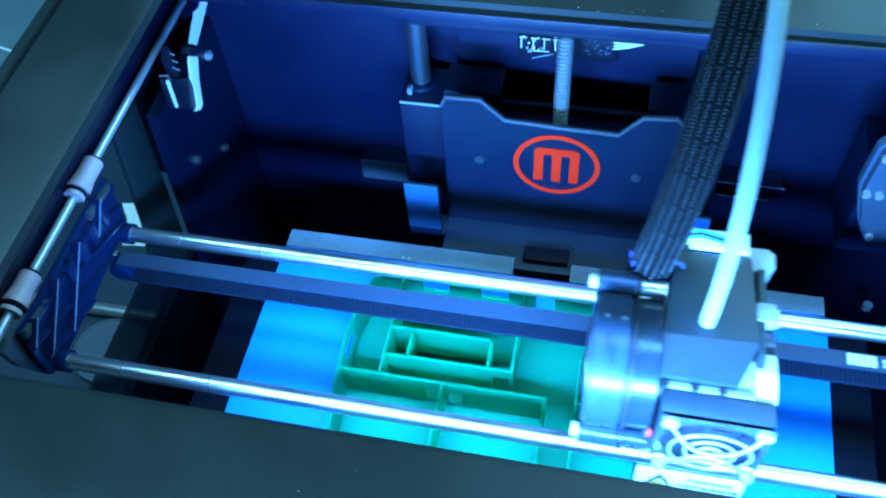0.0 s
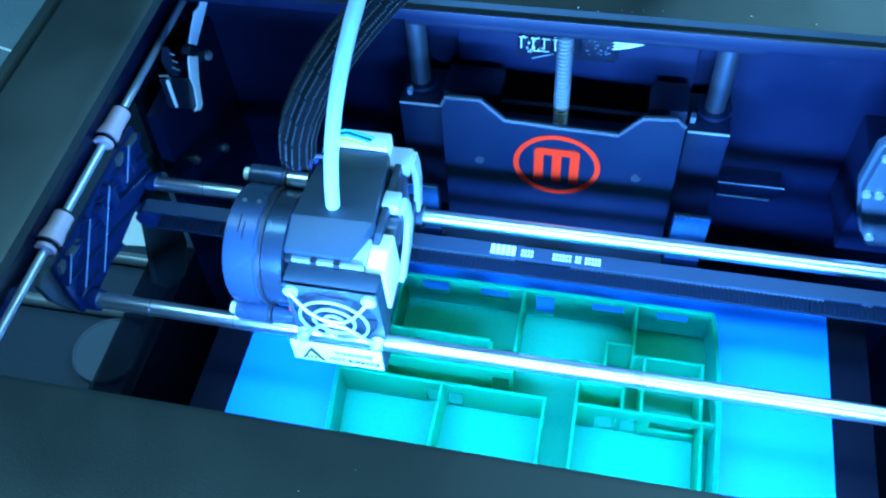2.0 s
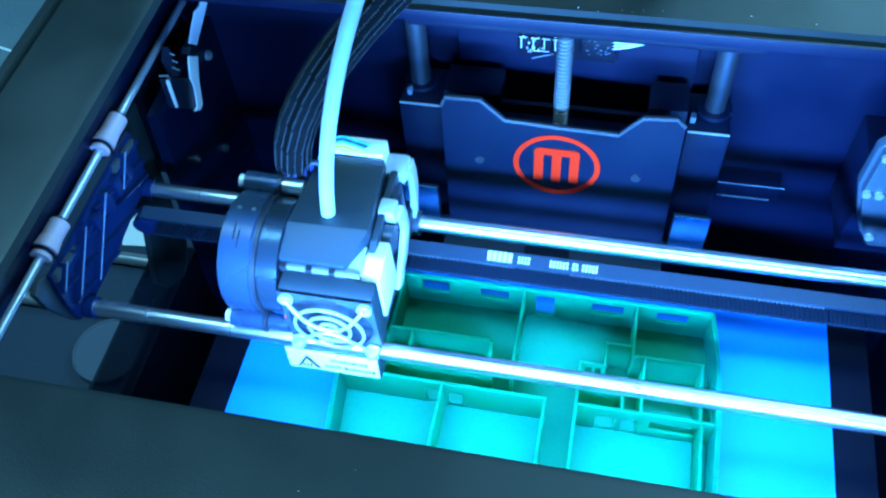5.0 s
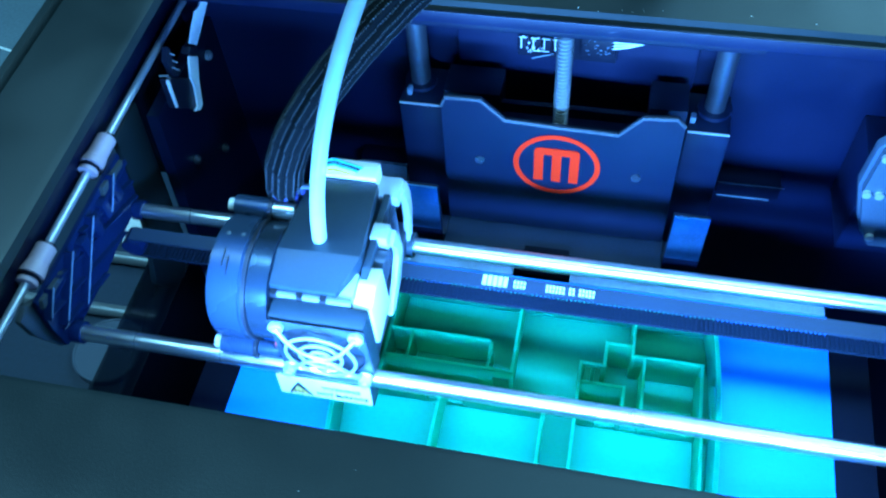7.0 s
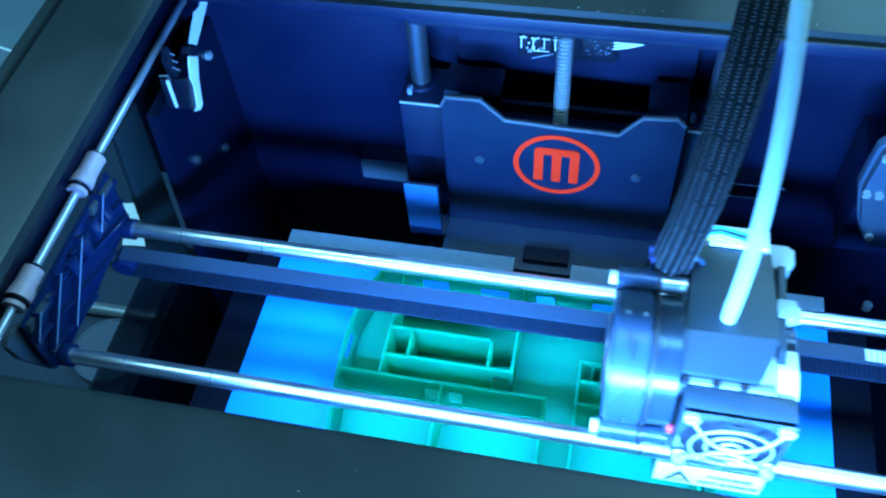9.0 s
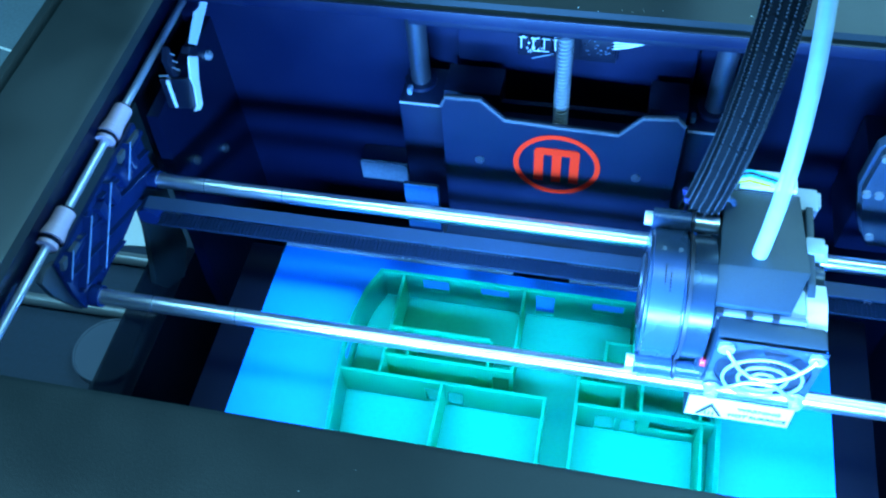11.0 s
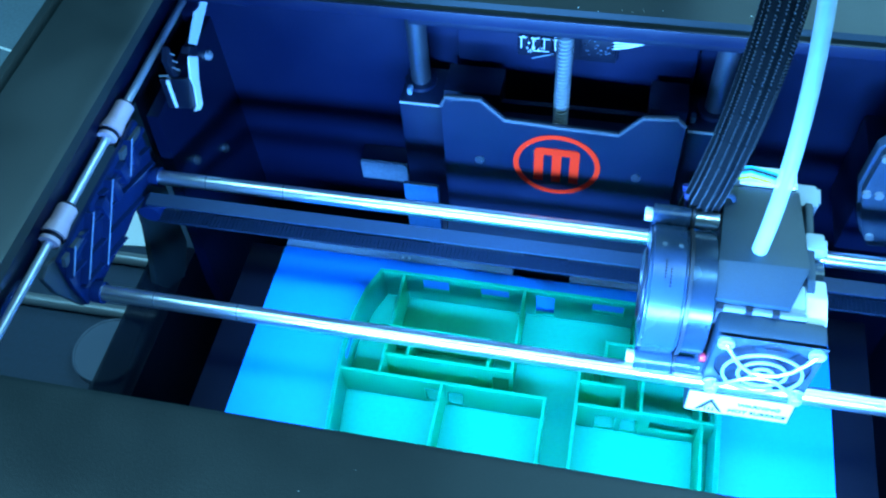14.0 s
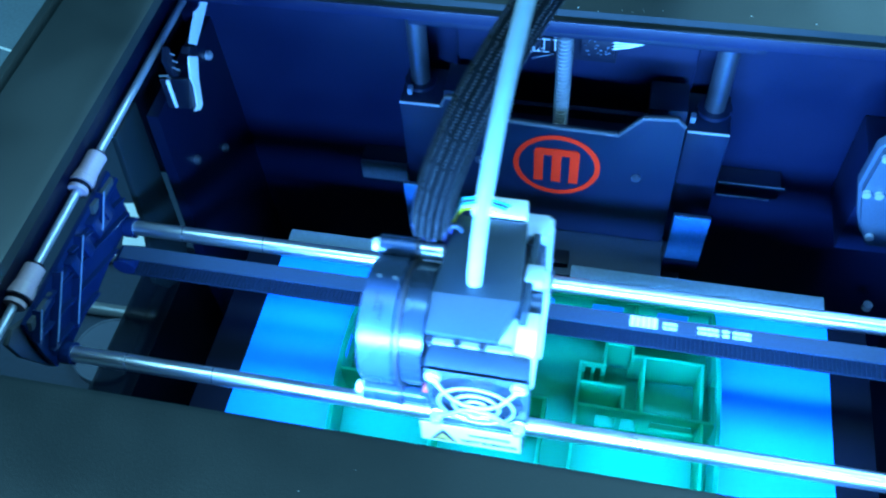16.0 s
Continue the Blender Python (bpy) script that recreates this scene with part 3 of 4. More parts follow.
gpart("cross_rod", rod(B(), (-0.2040, RF, RZ), (0.2040, RF, RZ), 0.0038, 28), "steel", "polished steel cross rod")
gpart("cross_rod", rod(B(), (-0.2040, RB, RZ), (0.2040, RB, RZ), 0.0038, 28), "steel", "polished steel cross rod")
for y, x in ((RF, -0.1740), (RF, -0.1330), (RB, -0.1745), (RB, -0.1330)):
    gpart("rod_scratch", ring(B(), (x, y, RZ), (1, 0.12, 0), 0.0037, 0.00022, 24, 6), "guide", "fine scratch round the rod")
for side in (-1, 1):
    def X(a, b):
        return (a, b) if side < 0 else (-b, -a)
    outline = [(-0.0570, 0.0640), (0.0284, 0.0640), (0.0280, 0.0550), (0.0262, 0.0298), (0.0061, 0.0300), (-0.0152, 0.0276), (-0.0439, 0.0275), (-0.0581, 0.0296), (-0.0590, 0.0450)]
    gpart("end_bracket", prism(B(), outline, "x", *X(-0.2075, -0.2050), 0.0005), "bracket", "black ribbed end bracket")
    # thin wires whose pale colour paints in the highlights on the bracket
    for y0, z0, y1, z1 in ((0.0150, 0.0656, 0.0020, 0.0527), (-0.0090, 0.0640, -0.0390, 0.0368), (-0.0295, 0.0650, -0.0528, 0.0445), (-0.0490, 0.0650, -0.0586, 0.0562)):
        gpart("rib_glint", wire(B(), [((-0.2006 if side < 0 else 0.2006), y0, z0), ((-0.2006 if side < 0 else 0.2006), y1, z1)], 0.00035, 6), "rib_glint", "pale blue wire whose colour paints in a highlight")
    # lattice of ribs that stand out from the plate
    for y0, z0, y1, z1 in ((0.0150, 0.0642, 0.0020, 0.0500), (-0.0090, 0.0628, -0.0390, 0.0340), (-0.0295, 0.0638, -0.0540, 0.0420), (-0.0490, 0.0638, -0.0586, 0.0540)):
        gpart("web", prism(B(), [(y0, z0), (y1, z1), (y1 - 0.0009, z1 + 0.0009), (y0 - 0.0009, z0 + 0.0009)], "x", *X(-0.2049, -0.2010)), "bracket")
    for y0, z0, y1, z1 in ((-0.0560, 0.0420, -0.0180, 0.0300), (-0.0560, 0.0540, 0.0060, 0.0320), (-0.0420, 0.0620, 0.0240, 0.0380), (-0.0180, 0.0630, 0.0260, 0.0470)):
        gpart("web", prism(B(), [(y0, z0), (y1, z1), (y1, z1 - 0.0011), (y0, z0 - 0.0011)], "x", *X(-0.2049, -0.2022)), "bracket")
    for y in (-0.0235, -0.0125, -0.0015, 0.0095):
        gpart("saddle", box(B(), *X(-0.2095, -0.2010), y, y + 0.0060, 0.0500, 0.0610, 0.0012), "bracket", "black moulded saddle")
    gpart("saddle_bar", box(B(), *X(-0.2095, -0.2030), -0.0530, 0.0290, 0.0560, 0.0590, 0.0006), "bracket")
    xs = -0.2132 if side < 0 else 0.2132
    for y0, y1 in ((-0.0495, -0.0300), (0.0130, 0.0350)):
        bush = gpart("bushing", rod(B(), (xs, y0, 0.0655), (xs, y1, 0.0655), 0.0047, 26), "nylon", "milky white bushing")
        gpart("bushing_rim", ring(B(), (xs, (y0 + y1) / 2 - 0.003, 0.0655), (0, 1, 0), 0.0047, 0.0008, 26, 6), "nylon")
        gpart("cradle", prism(B(), [(y1 - 0.008, 0.0610), (y1 - 0.010, 0.0585), (y0 - 0.008, 0.0600), (y0 - 0.006, 0.0640)], "x", *X(-0.2080, -0.2030), 0.0005), "foot", "grey plastic cradle")
        gpart("clamp_ring", ring(B(), (xs, y1 + 0.0006, 0.0655), (0, 1, 0), 0.0030, 0.0012, 24, 6), "plate", "dark clamp ring")
        gpart("clamp_ring", ring(B(), (xs, y0 + 0.0030, 0.0655), (0, 1, 0), 0.0042, 0.0012, 24, 6), "plate", "dark clamp ring")
        gpart("bushing_head", rod(B(), (xs, y0 + 0.0042, 0.0655), (xs, y0 + 0.0105, 0.0655), 0.0058, 26, 0.0050), "nylon", "thick milky bushing head")
    for y in (RF, RB):
        gpart("rod_socket", rod(B(), ((-0.2049 if side < 0 else 0.2000), y, RZ), ((-0.2000 if side < 0 else 0.2049), y, RZ), 0.0052, 22), "bracket")
    gpart("foot", prism(B(), [(-0.0597, 0.0640), (-0.0518, 0.0591), (-0.0535, 0.0264), (-0.0570, 0.0260), (-0.0652, 0.0496), (-0.0662, 0.0620)], "x", *X(-0.2120, -0.2090), 0.0006), "foot", "dark grey bracket foot")
    gpart("pulley", rod(B(), (-0.1985 * -side, -0.0010, 0.0272), (-0.1985 * -side, 0.0085, 0.0272), 0.0055, 26), "bracket")
# toothed belt: smooth back above, teeth on the strand below
belt = gpart("belt", box(B(), -0.1990, 0.1990, 0.0002, 0.0076, 0.0330, 0.0341), "rubber", "flat black drive belt")
bm = box(B(), -0.1990, 0.1990, 0.0002, 0.0076, 0.0196, 0.0206)
x = -0.198
while x < 0.198:
    box(bm, x, x + 0.0010, 0.0002, 0.0076, 0.0206, 0.0214)
    x += 0.0020
gpart("toothed_strand", bm, "teeth", "black toothed belt strand")

# ---- extruder on the cross rods ----
extruder = thing("extruder", "dark grey print head with round motor cover, fan and warning label", "print head", (0.07, -0.02, 0.0035))


def epart(name, bm, mat, label="", parent=None):
    return place(name, bm, mat, extruder, label, parent)


# top cover: flat behind, sloping down to a lip in front, tapered towards the rear
foot = [(0.0547, 0.0185, 0.0765), (0.0845, 0.0185, 0.0765), (0.0872, -0.0215, 0.0784), (0.0805, -0.0384, 0.0742), (0.0521, -0.0384, 0.0752), (0.0520, -0.0232, 0.0797)]
bm = B()
low = [bm.verts.new((x, max(y, -0.0372), 0.0400)) for x, y, z in foot]
high = [bm.verts.new(p) for p in foot]
bm.faces.new((high[0], high[1], high[2], high[5]))
bm.faces.new((high[5], high[2], high[3], high[4]))
bm.faces.new(list(reversed(low)))
for k in range(6):
    bm.faces.new((low[k], low[(k + 1) % 6], high[(k + 1) % 6], high[k]))
bmesh.ops.recalc_face_normals(bm, faces=bm.faces[:])
bmesh.ops.bevel(bm, geom=bm.edges[:], offset=0.0006, segments=2, affect="EDGES", profile=0.6)
epart("cover", bm, "body", "dark grey moulded cover")
epart("cover_cheek", prism(B(), [(-0.0230, 0.0730), (0.0160, 0.0735), (0.0160, 0.0400), (-0.0370, 0.0400), (-0.0365, 0.0670)], "x", 0.0874, 0.0905, 0.0006), "body")
epart("vent_strip", box(B(), 0.0535, 0.0870, -0.0408, -0.0386, 0.0600, 0.0722, 0.0003), "light_grey", "pale strip under the lip")
for x in (0.0530, 0.0640, 0.0740):
    epart("notch", box(B(), x, x + 0.0026, -0.0414, -0.0388, 0.0700, 0.0728), "fan")
epart("carriage_block", box(B(), 0.0500, 0.0935, -0.0495, 0.0250, 0.0290, 0.0420, 0.0015), "body", "dark carriage block")
epart("heater_block", box(B(), 0.0600, 0.0850, -0.0500, -0.0150, 0.0125, 0.0299, 0.001), "body")
epart("nozzle", rod(B(), (0.0720, -0.030, 0.0036), (0.0720, -0.030, 0.0124), 0.0008, 18, 0.0040), "brass")
epart("bearing_sleeve", rod(B(), (0.0500, RB, RZ), (0.0965, RB, RZ), 0.0062, 26), "body")
# fan box
FY = -0.0522
epart("fan_box", box(B(), 0.0540, 0.0948, FY + 0.0016, -0.0411, 0.0300, 0.0706, 0.0016), "body", "black fan housing")
bm = B()
CX, CZ, FR = 0.0748, 0.0503, 0.0184
n = 40
inner_v, outer_v, back_v = [], [], []
for i in range(n):
    a = 2 * math.pi * i / n
    c, s = math.cos(a), math.sin(a)
    k = min(0.0203 / max(abs(c), 1e-6), 0.0203 / max(abs(s), 1e-6))
    inner_v.append(bm.verts.new((CX + FR * c, FY, CZ + FR * s)))
    outer_v.append(bm.verts.new((CX + k * c, FY, CZ + k * s)))
    back_v.append(bm.verts.new((CX + FR * c, FY + 0.0015, CZ + FR * s)))
for i in range(n):
    j = (i + 1) % n
    bm.faces.new((inner_v[i], outer_v[i], outer_v[j], inner_v[j]))
    bm.faces.new((inner_v[j], back_v[j], back_v[i], inner_v[i]))
epart("fan_frame", bm, "gloss")
fan = epart("fan", rod(B(), (CX, FY + 0.0014, CZ), (CX, FY + 0.0004, CZ), 0.0075, 26), "fan", "black fan with hub and blades")
for i in range(7):
    a = 2 * math.pi * i / 7
    bm = B()
    q = []
    for rr, da, dy in ((0.007, 0.0, 0.0012), (0.0180, 0.25, 0.0012), (0.0180, 0.85, 0.0006), (0.007, 0.6, 0.0006)):
        q.append(bm.verts.new((CX + rr * math.cos(a + da), FY + dy, CZ + rr * math.sin(a + da))))
    bm.faces.new(q)
    bmesh.ops.solidify(bm, geom=bm.faces[:], thickness=0.0004)
    epart("blade", bm, "fan", parent=fan)
guard = epart("fan_guard", ring(B(), (CX, FY - 0.0030, CZ), (0, 1, 0), 0.0150, 0.0007, 48), "screw", "bright wire fan guard")
epart("guard_ring", ring(B(), (CX, FY - 0.0030, CZ), (0, 1, 0), 0.0092, 0.0007, 40), "screw", parent=guard)
epart("guard_ring", ring(B(), (CX, FY - 0.0030, CZ), (0, 1, 0), 0.0042, 0.0007, 28), "screw", parent=guard)
for sz in (-1, 1):
    dip = [(-0.0168, 0.0163, 0.0016), (-0.0135, 0.0122, 0.0034), (-0.0100, 0.0070, 0.0042), (-0.0055, 0.0026, 0.0042), (0.0, 0.0012, 0.0042), (0.0055, 0.0026, 0.0042), (0.0100, 0.0070, 0.0042), (0.0135, 0.0122, 0.0034), (0.0168, 0.0163, 0.0016)]
    epart("guard_arm", wire(B(), [(CX + u, FY - w, CZ + sz * v) for u, v, w in dip], 0.0008), "screw", parent=guard)
    for sx in (-1, 1):
        x, z = CX + sx * 0.0168, CZ + sz * 0.0163
        if sz > 0:
            bm = rod(B(), (x, FY - 0.0012, z), (x, FY, z), 0.0031, 22)
            ring(bm, (x, FY - 0.0014, z), (0, 1, 0), 0.0026, 0.0007, 22, 6)
        else:
            bm = rod(B(), (x, FY - 0.0046, z), (x, FY - 0.0012, z), 0.0029, 6)
            rod(bm, (x, FY - 0.0056, z), (x, FY - 0.0046, z), 0.0017, 14)
            ring(bm, (x, FY - 0.0008, z), (0, 1, 0), 0.0029, 0.0006, 20, 6)
        epart("guard_bolt", bm, "screw", parent=guard)
# warning label on a plate under the fan
epart("label_plate", prism(B(), [(-0.0551, 0.0292), (-0.0465, 0.0292), (-0.0465, 0.0132), (-0.0563, 0.0132)], "x", 0.0500, 0.0937, 0.0004), "body")
warn = epart("warning_label", prism(B(), [(-0.0556, 0.0285), (-0.0552, 0.0285), (-0.0563, 0.0141), (-0.0567, 0.0141)], "x", 0.0506, 0.0929), "label", "white hot surface warning label")
epart("warning_triangle", prism(B(), [(0.0548, 0.0158), (0.0656, 0.0158), (0.0602, 0.0256)], "y", -0.0571, -0.0562), "ink")
epart("warning_triangle_field", prism(B(), [(0.0562, 0.0166), (0.0642, 0.0166), (0.0602, 0.0240)], "y", -0.0574, -0.0572), "amber")
for k in range(3):
    epart("heat_mark", box(B(), 0.0580 + 0.0016 * k, 0.0587 + 0.0016 * k, -0.0577, -0.0575, 0.0176, 0.0200), "ink", parent=warn)


def lettering(text, size, x, y, z, parent):
    cu = bpy.data.curves.new("lettering", "FONT")
    cu.body, cu.size, cu.align_x, cu.extrude = text, size, "CENTER", 0.0001
    cu.offset = 0.00007
    ob = new("lettering_source", cu)
    me = bpy.data.meshes.new_from_object(ob.evaluated_get(bpy.context.evaluated_depsgraph_get()))
    bpy.data.objects.remove(ob)
    me.materials.clear()
    me.materials.append(M["ink"])
    me.transform(Matrix.Translation(Vector((x, y, z)) - parent.location) @ pose(0, 0, 0, 90, 0, 0))
    ob = new("lettering", me)
    ob.parent = parent
    return ob


lettering("WARNING", 0.0036, 0.0797, -0.0563, 0.0222, extruder)
lettering("HOT SURFACE", 0.0036, 0.0797, -0.0568, 0.0172, extruder)

# round motor cover, its axis across the printer
MY, MZ = -0.0238, 0.0550
bm = rod(B(), (0.0257, MY, MZ), (0.0410, MY, MZ), 0.0270, 64)
bmesh.ops.bevel(bm, geom=[e for e in bm.edges if e.calc_face_angle(0) > 1.0], offset=0.0014, segments=3, affect="EDGES")
cover = epart("motor_cover", bm, "disc", "round dark motor cover")
epart("motor_flange", rod(B(), (0.0412, MY, MZ), (0.0427, MY, MZ), 0.0268, 64), "fan", "thin dark flange")
epart("motor_body", rod(B(), (0.0429, MY, MZ), (0.0518, MY, MZ), 0.0256, 64), "motor_steel", "round polished motor body")
epart("cover_hub", ring(B(), (0.0257, MY, MZ), (1, 0, 0), 0.0150, 0.0012, 40, 8), "fan")
for y, z in ((-0.0006, 0.0745), (-0.0476, 0.0366)):
    epart("ear", rod(B(), (0.0258, y, z), (0.0409, y, z), 0.0048, 22), "disc")
    epart("spacer", rod(B(), (0.0429, y, z), (0.0524, y, z), 0.0036, 22), "steel" if z > 0.05 else "disc")
    epart("flange_ear", rod(B(), (0.0413, y, z), (0.0426, y, z), 0.0052, 22), "fan")
    bm = rod(B(), (0.0226, y, z), (0.0256, y, z), 0.0029, 20)
    ring(bm, (0.0230, y, z), (1, 0, 0), 0.0020, 0.0005, 18, 6)
    epart("bolt", bm, "zinc", parent=cover)
for x in (0.0308, 0.0372):
    a = 1.45
    epart("sink_mark", rod(B(), (x, MY + 0.0266 * math.cos(a), MZ + 0.0266 * math.sin(a)), (x, MY + 0.0272 * math.cos(a), MZ + 0.0272 * math.sin(a)), 0.0010, 14), "foot")
for x0, x1, a in ((0.0318, 0.0323, 0.35), (0.0340, 0.0345, 0.35)):
    for k in range(6):
        b = 1.75 + 0.05 * k + (0.0 if x0 < 0.033 else 0.12)
        epart("printed_mark", box(B(), x0, x1, MY + 0.0270 * math.cos(b) - 0.0006, MY + 0.0270 * math.cos(b) + 0.0006, MZ + 0.0270 * math.sin(b) - 0.0002, MZ + 0.0270 * math.sin(b) + 0.0003), "fan")
epart("indicator", rod(B(), (0.0516, -0.0472, 0.0436), (0.0538, -0.0472, 0.0436), 0.0021, 14), "red", "small red indicator")

# pale latches beside the cover: a pad on top and a strap that bends down the side
def strap(x0, x1, outline):
    return epart("latch_strap", prism(B(), outline, "x", x0, x1, 0.0006), "latch", "pale plastic latch strap")


epart("latch_pad", box(B(), 0.0820, 0.0936, 0.0160, 0.0282, 0.0640, 0.0713, 0.0018), "latch", "pale plastic latch pad")
strap(0.0922, 0.0950, [(0.0190, 0.0700), (0.0270, 0.0702), (0.0298, 0.0600), (0.0300, 0.0490), (0.0240, 0.0330), (0.0185, 0.0360), (0.0225, 0.0495), (0.0225, 0.0590), (0.0205, 0.0655)])
epart("latch_core", box(B(), 0.0872, 0.0920, -0.0005, 0.0158, 0.0400, 0.0665, 0.0010), "disc")
epart("latch_pad", box(B(), 0.0868, 0.0946, -0.0085, 0.0000, 0.0640, 0.0742, 0.0014), "latch", "pale plastic latch pad")
strap(0.0938, 0.0966, [(-0.0080, 0.0690), (-0.0005, 0.0706), (0.0034, 0.0620), (0.0042, 0.0500), (-0.0037, 0.0400), (-0.0176, 0.0335), (-0.0230, 0.0370), (-0.0105, 0.0460), (-0.0025, 0.0545), (-0.0030, 0.0610), (-0.0060, 0.0655)])
epart("latch_core", rod(B(), (0.0880, -0.0140, 0.0625), (0.0950, -0.0140, 0.0625), 0.0068, 26), "gloss")
epart("latch_wedge", prism(B(), [(-0.0205, 0.0700), (-0.0190, 0.0420), (-0.0392, 0.0400), (-0.0406, 0.0690), (-0.0300, 0.0712)], "x", 0.0870, 0.0953, 0.001), "white", "white plastic latch wedge")
epart("latch_tongue", box(B(), 0.0790, 0.0868, -0.0406, -0.0250, 0.0600, 0.0716, 0.0008), "latch")
# cable plug on the back of the cover
epart("plug", box(B(), 0.0600, 0.0835, 0.0195, 0.0290, 0.0600, 0.0785, 0.0012), "white", "white cable plug")
for k, mat in enumerate(("yellow", "white", "teal", "ink", "teal")):
    y = 0.0205 + 0.0010 * k
    epart("plug_wire", wire(B(), [(0.0520, 0.0180, 0.0700), (0.0560, y, 0.0775 + 0.0006 * k), (0.0640, y + 0.001, 0.0795 + 0.0004 * k), (0.0720 + 0.001 * k, y, 0.0785), (0.0760, y - 0.0005, 0.0755)], 0.0007), mat, mat + " wire" if mat != "ink" else "black wire")
epart("sleeve_clamp", rod(B(), (0.0470, 0.0110, 0.0620), (0.0470, 0.0105, 0.0720), 0.0068, 22), "bracket")
epart("sleeve_tie", ring(B(), (0.0462, 0.0096, 0.0735), (0.0, -0.2, 1), 0.0070, 0.0013, 26, 8), "violet", "violet cable tie")
for k in range(6):
    a = 3.0 + 0.62 * k
    x, y = 0.0458 + 0.0076 * math.cos(a), 0.0100 + 0.0074 * math.sin(a)
    epart("bundle_end", wire(B(), [(x, y, 0.0690), (x + 0.0004, y - 0.0006, 0.0735), (x, y + 0.0004, 0.0775), (x - 0.0004, y + 0.0012, 0.0805)], 0.0013, 8), "violet")
epart("loose_loop", ring(B(), (0.0545, 0.0085, 0.0770), (0.3, -1, 0.2), 0.0036, 0.0012, 22, 8), "rubber", "loose loop of dark cable")
# pale print on the belt, which runs with the print head
for k in range(5):
    x = 0.1322 + 0.0024 * k
    epart("belt_print", box(B(), x, x + 0.0019, 0.0014, 0.0068, 0.0342, 0.0343), "label")
for x0, n in ((0.1465, 4), (0.1612, 15)):
    for row in (0.0018, 0.0040):
        for k in range(n):
            if n > 9 and k in (6, 9):
                continue
            x = x0 + 0.00148 * k
            epart("belt_print", box(B(), x, x + 0.0010, row, row + 0.0016, 0.0342, 0.0343), "label")

# ---- guide tube and cable sleeve in short rigid pieces ----
guide = thing("guide_tube", "milky guide tube with cyan filament, bent in an arc", "tube")
harness = thing("cable_sleeve", "black braided cable sleeve, bent in an arc", "cable")
TUBE_N, TUBE_L = 32, 0.0120
SLEEVE_N, SLEEVE_L = 28, 0.0120
tube_pieces, sleeve_pieces = [], []
bm = B()
rod(bm, (0, 0, -0.0002), (0, 0, TUBE_L + 0.0002), 0.0031, 20, caps=False)
outer_me = mesh_of("tube_piece", bm, M["tube"])
inner_me = mesh_of("filament_piece", rod(B(), (0, 0, -0.0004), (0, 0, TUBE_L + 0.0004), 0.0015, 12, caps=False), M["filament"])
for i in range(TUBE_N):
    ob = new("tube_piece", outer_me)
    ob.parent = guide
    inner_ob = new("filament_piece", inner_me)
    inner_ob.parent = ob
    tube_pieces.append(ob)
bm = B()
SR = 0.0076
seg, steps = 72, 4
rows = []
for j in range(steps + 1):
    z = -0.0008 + (SLEEVE_L + 0.0016) * j / steps
    rows.append([bm.verts.new(((SR + 0.0007 * math.cos(8 * 2 * math.pi * k / seg)) * math.cos(2 * math.pi * k / seg), (SR + 0.0007 * math.cos(8 * 2 * math.pi * k / seg)) * math.sin(2 * math.pi * k / seg), z)) for k in range(seg)])
for p, q in zip(rows, rows[1:]):
    for k in range(seg):
        bm.faces.new((p[k], p[(k + 1) % seg], q[(k + 1) % seg], q[k]))
sleeve_me = mesh_of("sleeve_piece", bm, M["sleeve"])
bm = B()
for k in range(16):
    a = 2 * math.pi * k / 16
    for j in range(9):
        z = SLEEVE_L * (j + 0.1 + 0.5 * (k % 2)) / 9
        p = Vector(((SR + 0.0001 + 0.0006 * ((k + 1) % 2)) * math.cos(a), (SR + 0.0001 + 0.0006 * ((k + 1) % 2)) * math.sin(a), z))
        side = Vector((-math.sin(a), math.cos(a), 0)) * (0.0003 if j % 2 else -0.0003)
        rod(bm, p - side, p + side + Vector((0, 0, SLEEVE_L * 0.045)), 0.00022, 4)
thread_me = mesh_of("braid_thread", bm, M["thread"])
for i in range(SLEEVE_N):
    ob = new("sleeve_piece", sleeve_me)
    ob.parent = harness
    th = new("braid_thread", thread_me)
    th.parent = ob
    sleeve_pieces.append(ob)


def bezier(a, b, c, d, n=160):
    return [a * (1 - t) ** 3 + 3 * b * t * (1 - t) ** 2 + 3 * c * t * t * (1 - t) + d * t ** 3 for t in (i / n for i in range(n + 1))]


def hang(start, lean, end, drop, length):
    """An arc of a given length from start to end, as a fine line of points."""
    lo, hi = 0.02, 0.8
    for _ in range(28):
        h = (lo + hi) / 2
        line = bezier(start, start + lean * h, end + drop * h, end)
        if sum((q - p).length for p, q in zip(line, line[1:])) < length:
            lo = h
        else:
            hi = h
    return line


def pieces_on(line, n, step):
    """Poses of n pieces of one length laid along a line."""
    marks, gone, k = [line[0]], 0.0, 0
    for p, q in zip(line, line[1:]):
        d = (q - p).length
        while gone + d >= step * (k + 1) and k < n:
            k += 1
            marks.append(p.lerp(q, (step * k - gone) / d))
        gone += d
    while len(marks) < n + 1:
        marks.append(marks[-1] + (marks[-1] - marks[-2]))
    out = []
    for p, q in zip(marks, marks[1:]):
        d = (q - p).normalized()
        side = Vector((1, 0, 0)) - d * d.x
        side.normalize()
        m = Matrix((side, d.cross(side), d)).transposed().to_4x4()
        m.translation = p
        out.append(m)
    return out


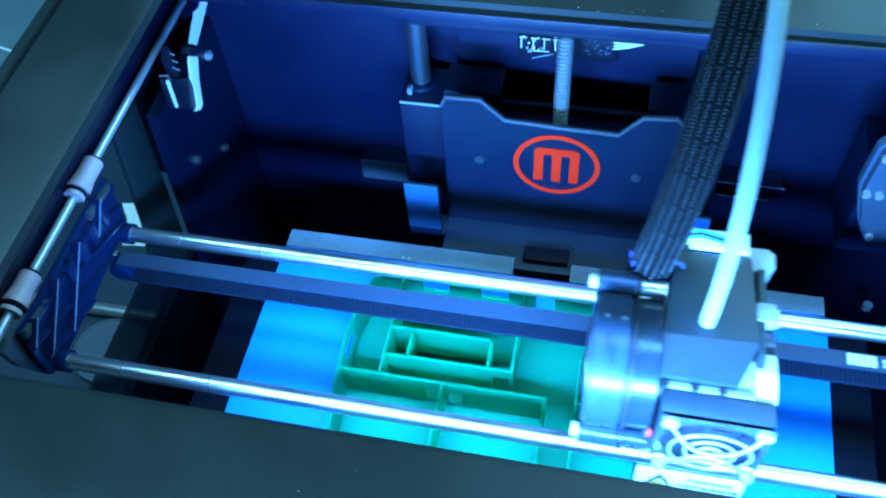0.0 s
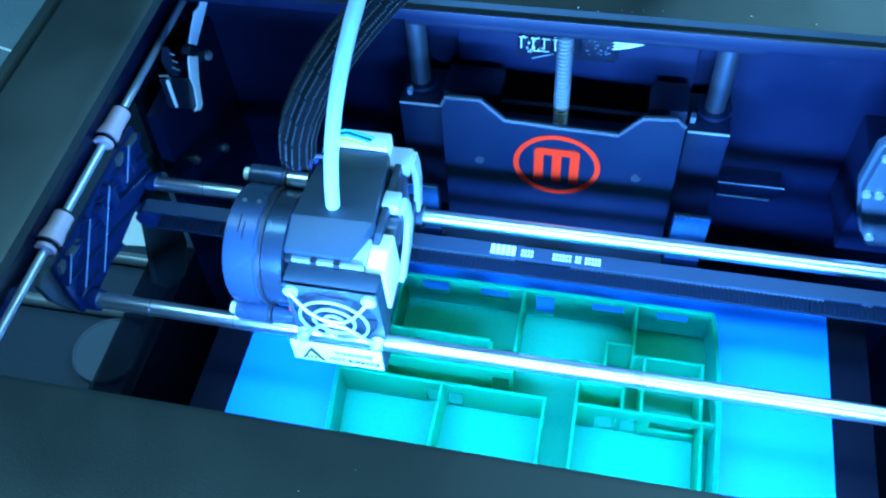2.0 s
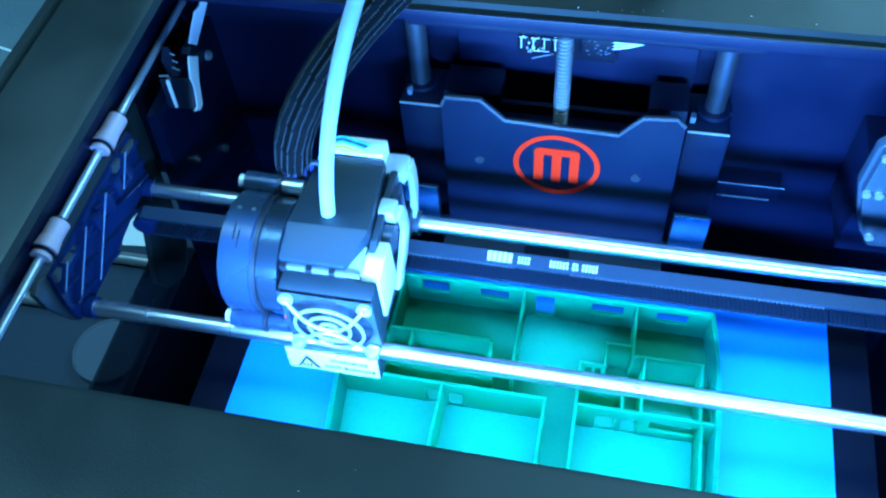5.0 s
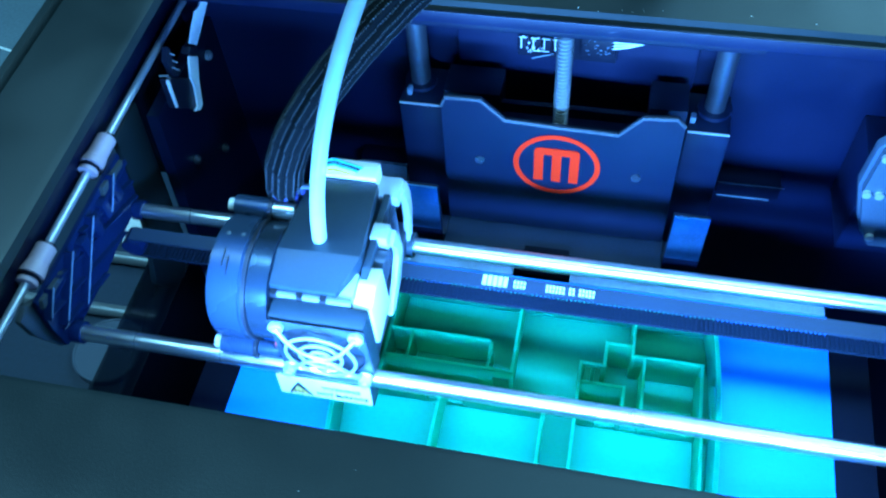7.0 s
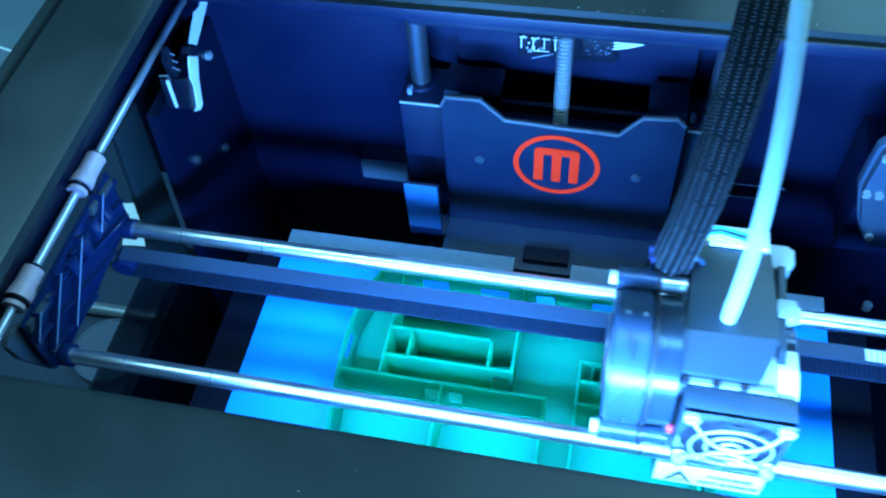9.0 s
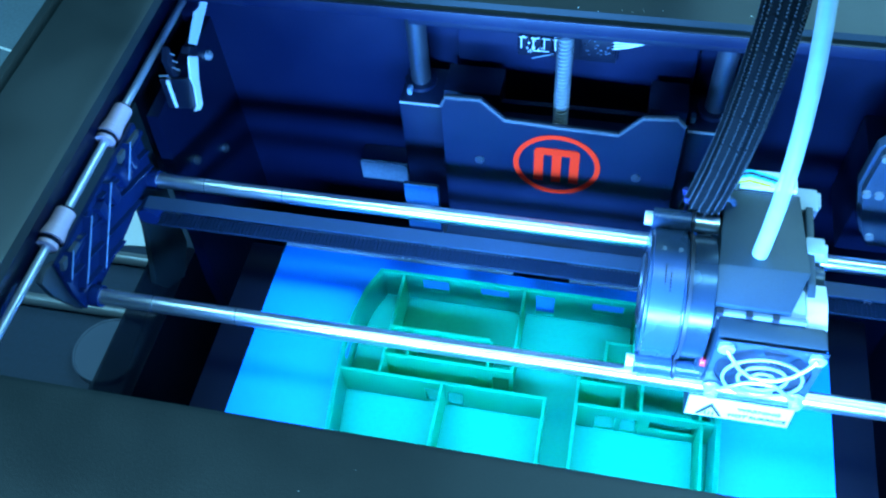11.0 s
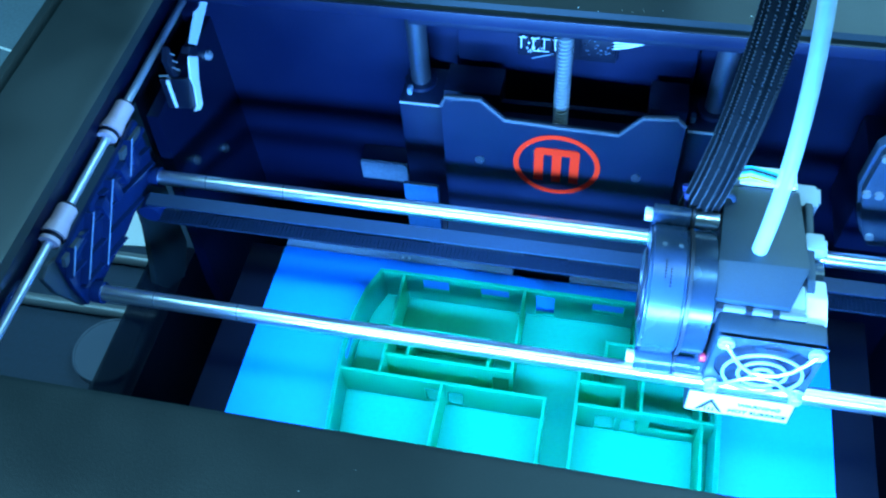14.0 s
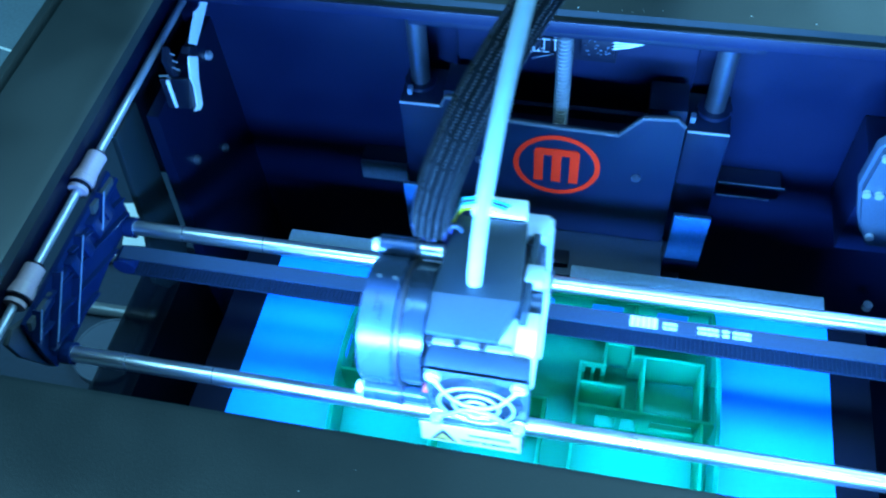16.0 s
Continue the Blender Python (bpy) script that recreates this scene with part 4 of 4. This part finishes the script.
# seconds, travel across, travel back
TRAVEL = [
    (0, 0.0000, -0.0005), (0.5, -0.0528, -0.0006), (1, -0.1055, -0.0007), (1.4, -0.1474, -0.0007), (1.5, -0.1561, -0.0007), (1.6, -0.1574, 0.0003),
    (2, -0.1564, 0.0322), (2.1, -0.1565, 0.0319), (2.5, -0.1563, 0.0001), (2.6, -0.1565, 0.0006), (3, -0.1569, 0.0156), (3.5, -0.1560, 0.0335),
    (4, -0.1559, 0.0134), (4.2, -0.1559, 0.0052), (4.4, -0.1563, 0.0005), (4.9, -0.1572, 0.0307), (5.4, -0.1575, 0.0048), (5.9, -0.1578, 0.0180),
    (6.3, -0.1583, 0.0323), (6.5, -0.1573, 0.0353), (7, -0.1573, 0.0144), (7.35, -0.1571, 0.0030), (7.5, -0.1510, 0.0028), (8, -0.0977, 0.0026),
    (8.5, -0.0449, 0.0023), (9, 0.0076, 0.0024), (9.12, 0.0173, 0.0024), (9.2, 0.0182, 0.0030), (9.6, 0.0186, 0.0326), (10.1, 0.0188, 0.0024),
    (10.6, 0.0188, 0.0172), (11.1, 0.0192, 0.0353), (11.3, 0.0192, 0.0279), (11.5, 0.0193, 0.0195), (12, 0.0185, 0.0029), (12.5, 0.0185, 0.0318),
    (13, 0.0193, 0.0059), (13.5, 0.0183, 0.0186), (14, 0.0191, 0.0363), (14.5, 0.0195, 0.0165), (14.85, 0.0196, 0.0039), (15, 0.0150, 0.0033),
    (15.5, -0.0374, 0.0032), (16, -0.0900, 0.0034),
]


def motions():
    walk(gantry, [(t, pose(0, gy, 0.065)) for t, gx, gy in TRAVEL])
    walk(extruder, [(t, pose(0.07 + gx, -0.02 + gy, 0.0035)) for t, gx, gy in TRAVEL])
    tube_rows, sleeve_rows = [[] for _ in tube_pieces], [[] for _ in sleeve_pieces]
    for t, gx, gy in TRAVEL:
        start = Vector((0.0679 + gx, -0.0152 + gy, 0.0785))
        line = hang(start, Vector((0.062 + 0.069 * gx, 0.131, 1.0)), Vector((0.048, 0.154, 0.132)), Vector((-0.053, 0.494, 1.0)), TUBE_N * TUBE_L)
        for rows, m in zip(tube_rows, pieces_on(line, TUBE_N, TUBE_L)):
            rows.append((t, m))
        start = Vector((0.0448 + gx, 0.0105 + gy, 0.0700))
        line = hang(start, Vector((0.115 + 0.830 * gx, -0.208, 1.0)), Vector((0.051, 0.196, 0.116)), Vector((0.300 - 1.0 * gx, 0.361, 1.0)), SLEEVE_N * SLEEVE_L)
        for rows, m in zip(sleeve_rows, pieces_on(line, SLEEVE_N, SLEEVE_L)):
            rows.append((t, m))
    for ob, rows in zip(tube_pieces + sleeve_pieces, tube_rows + sleeve_rows):
        walk(ob, rows)


motions()
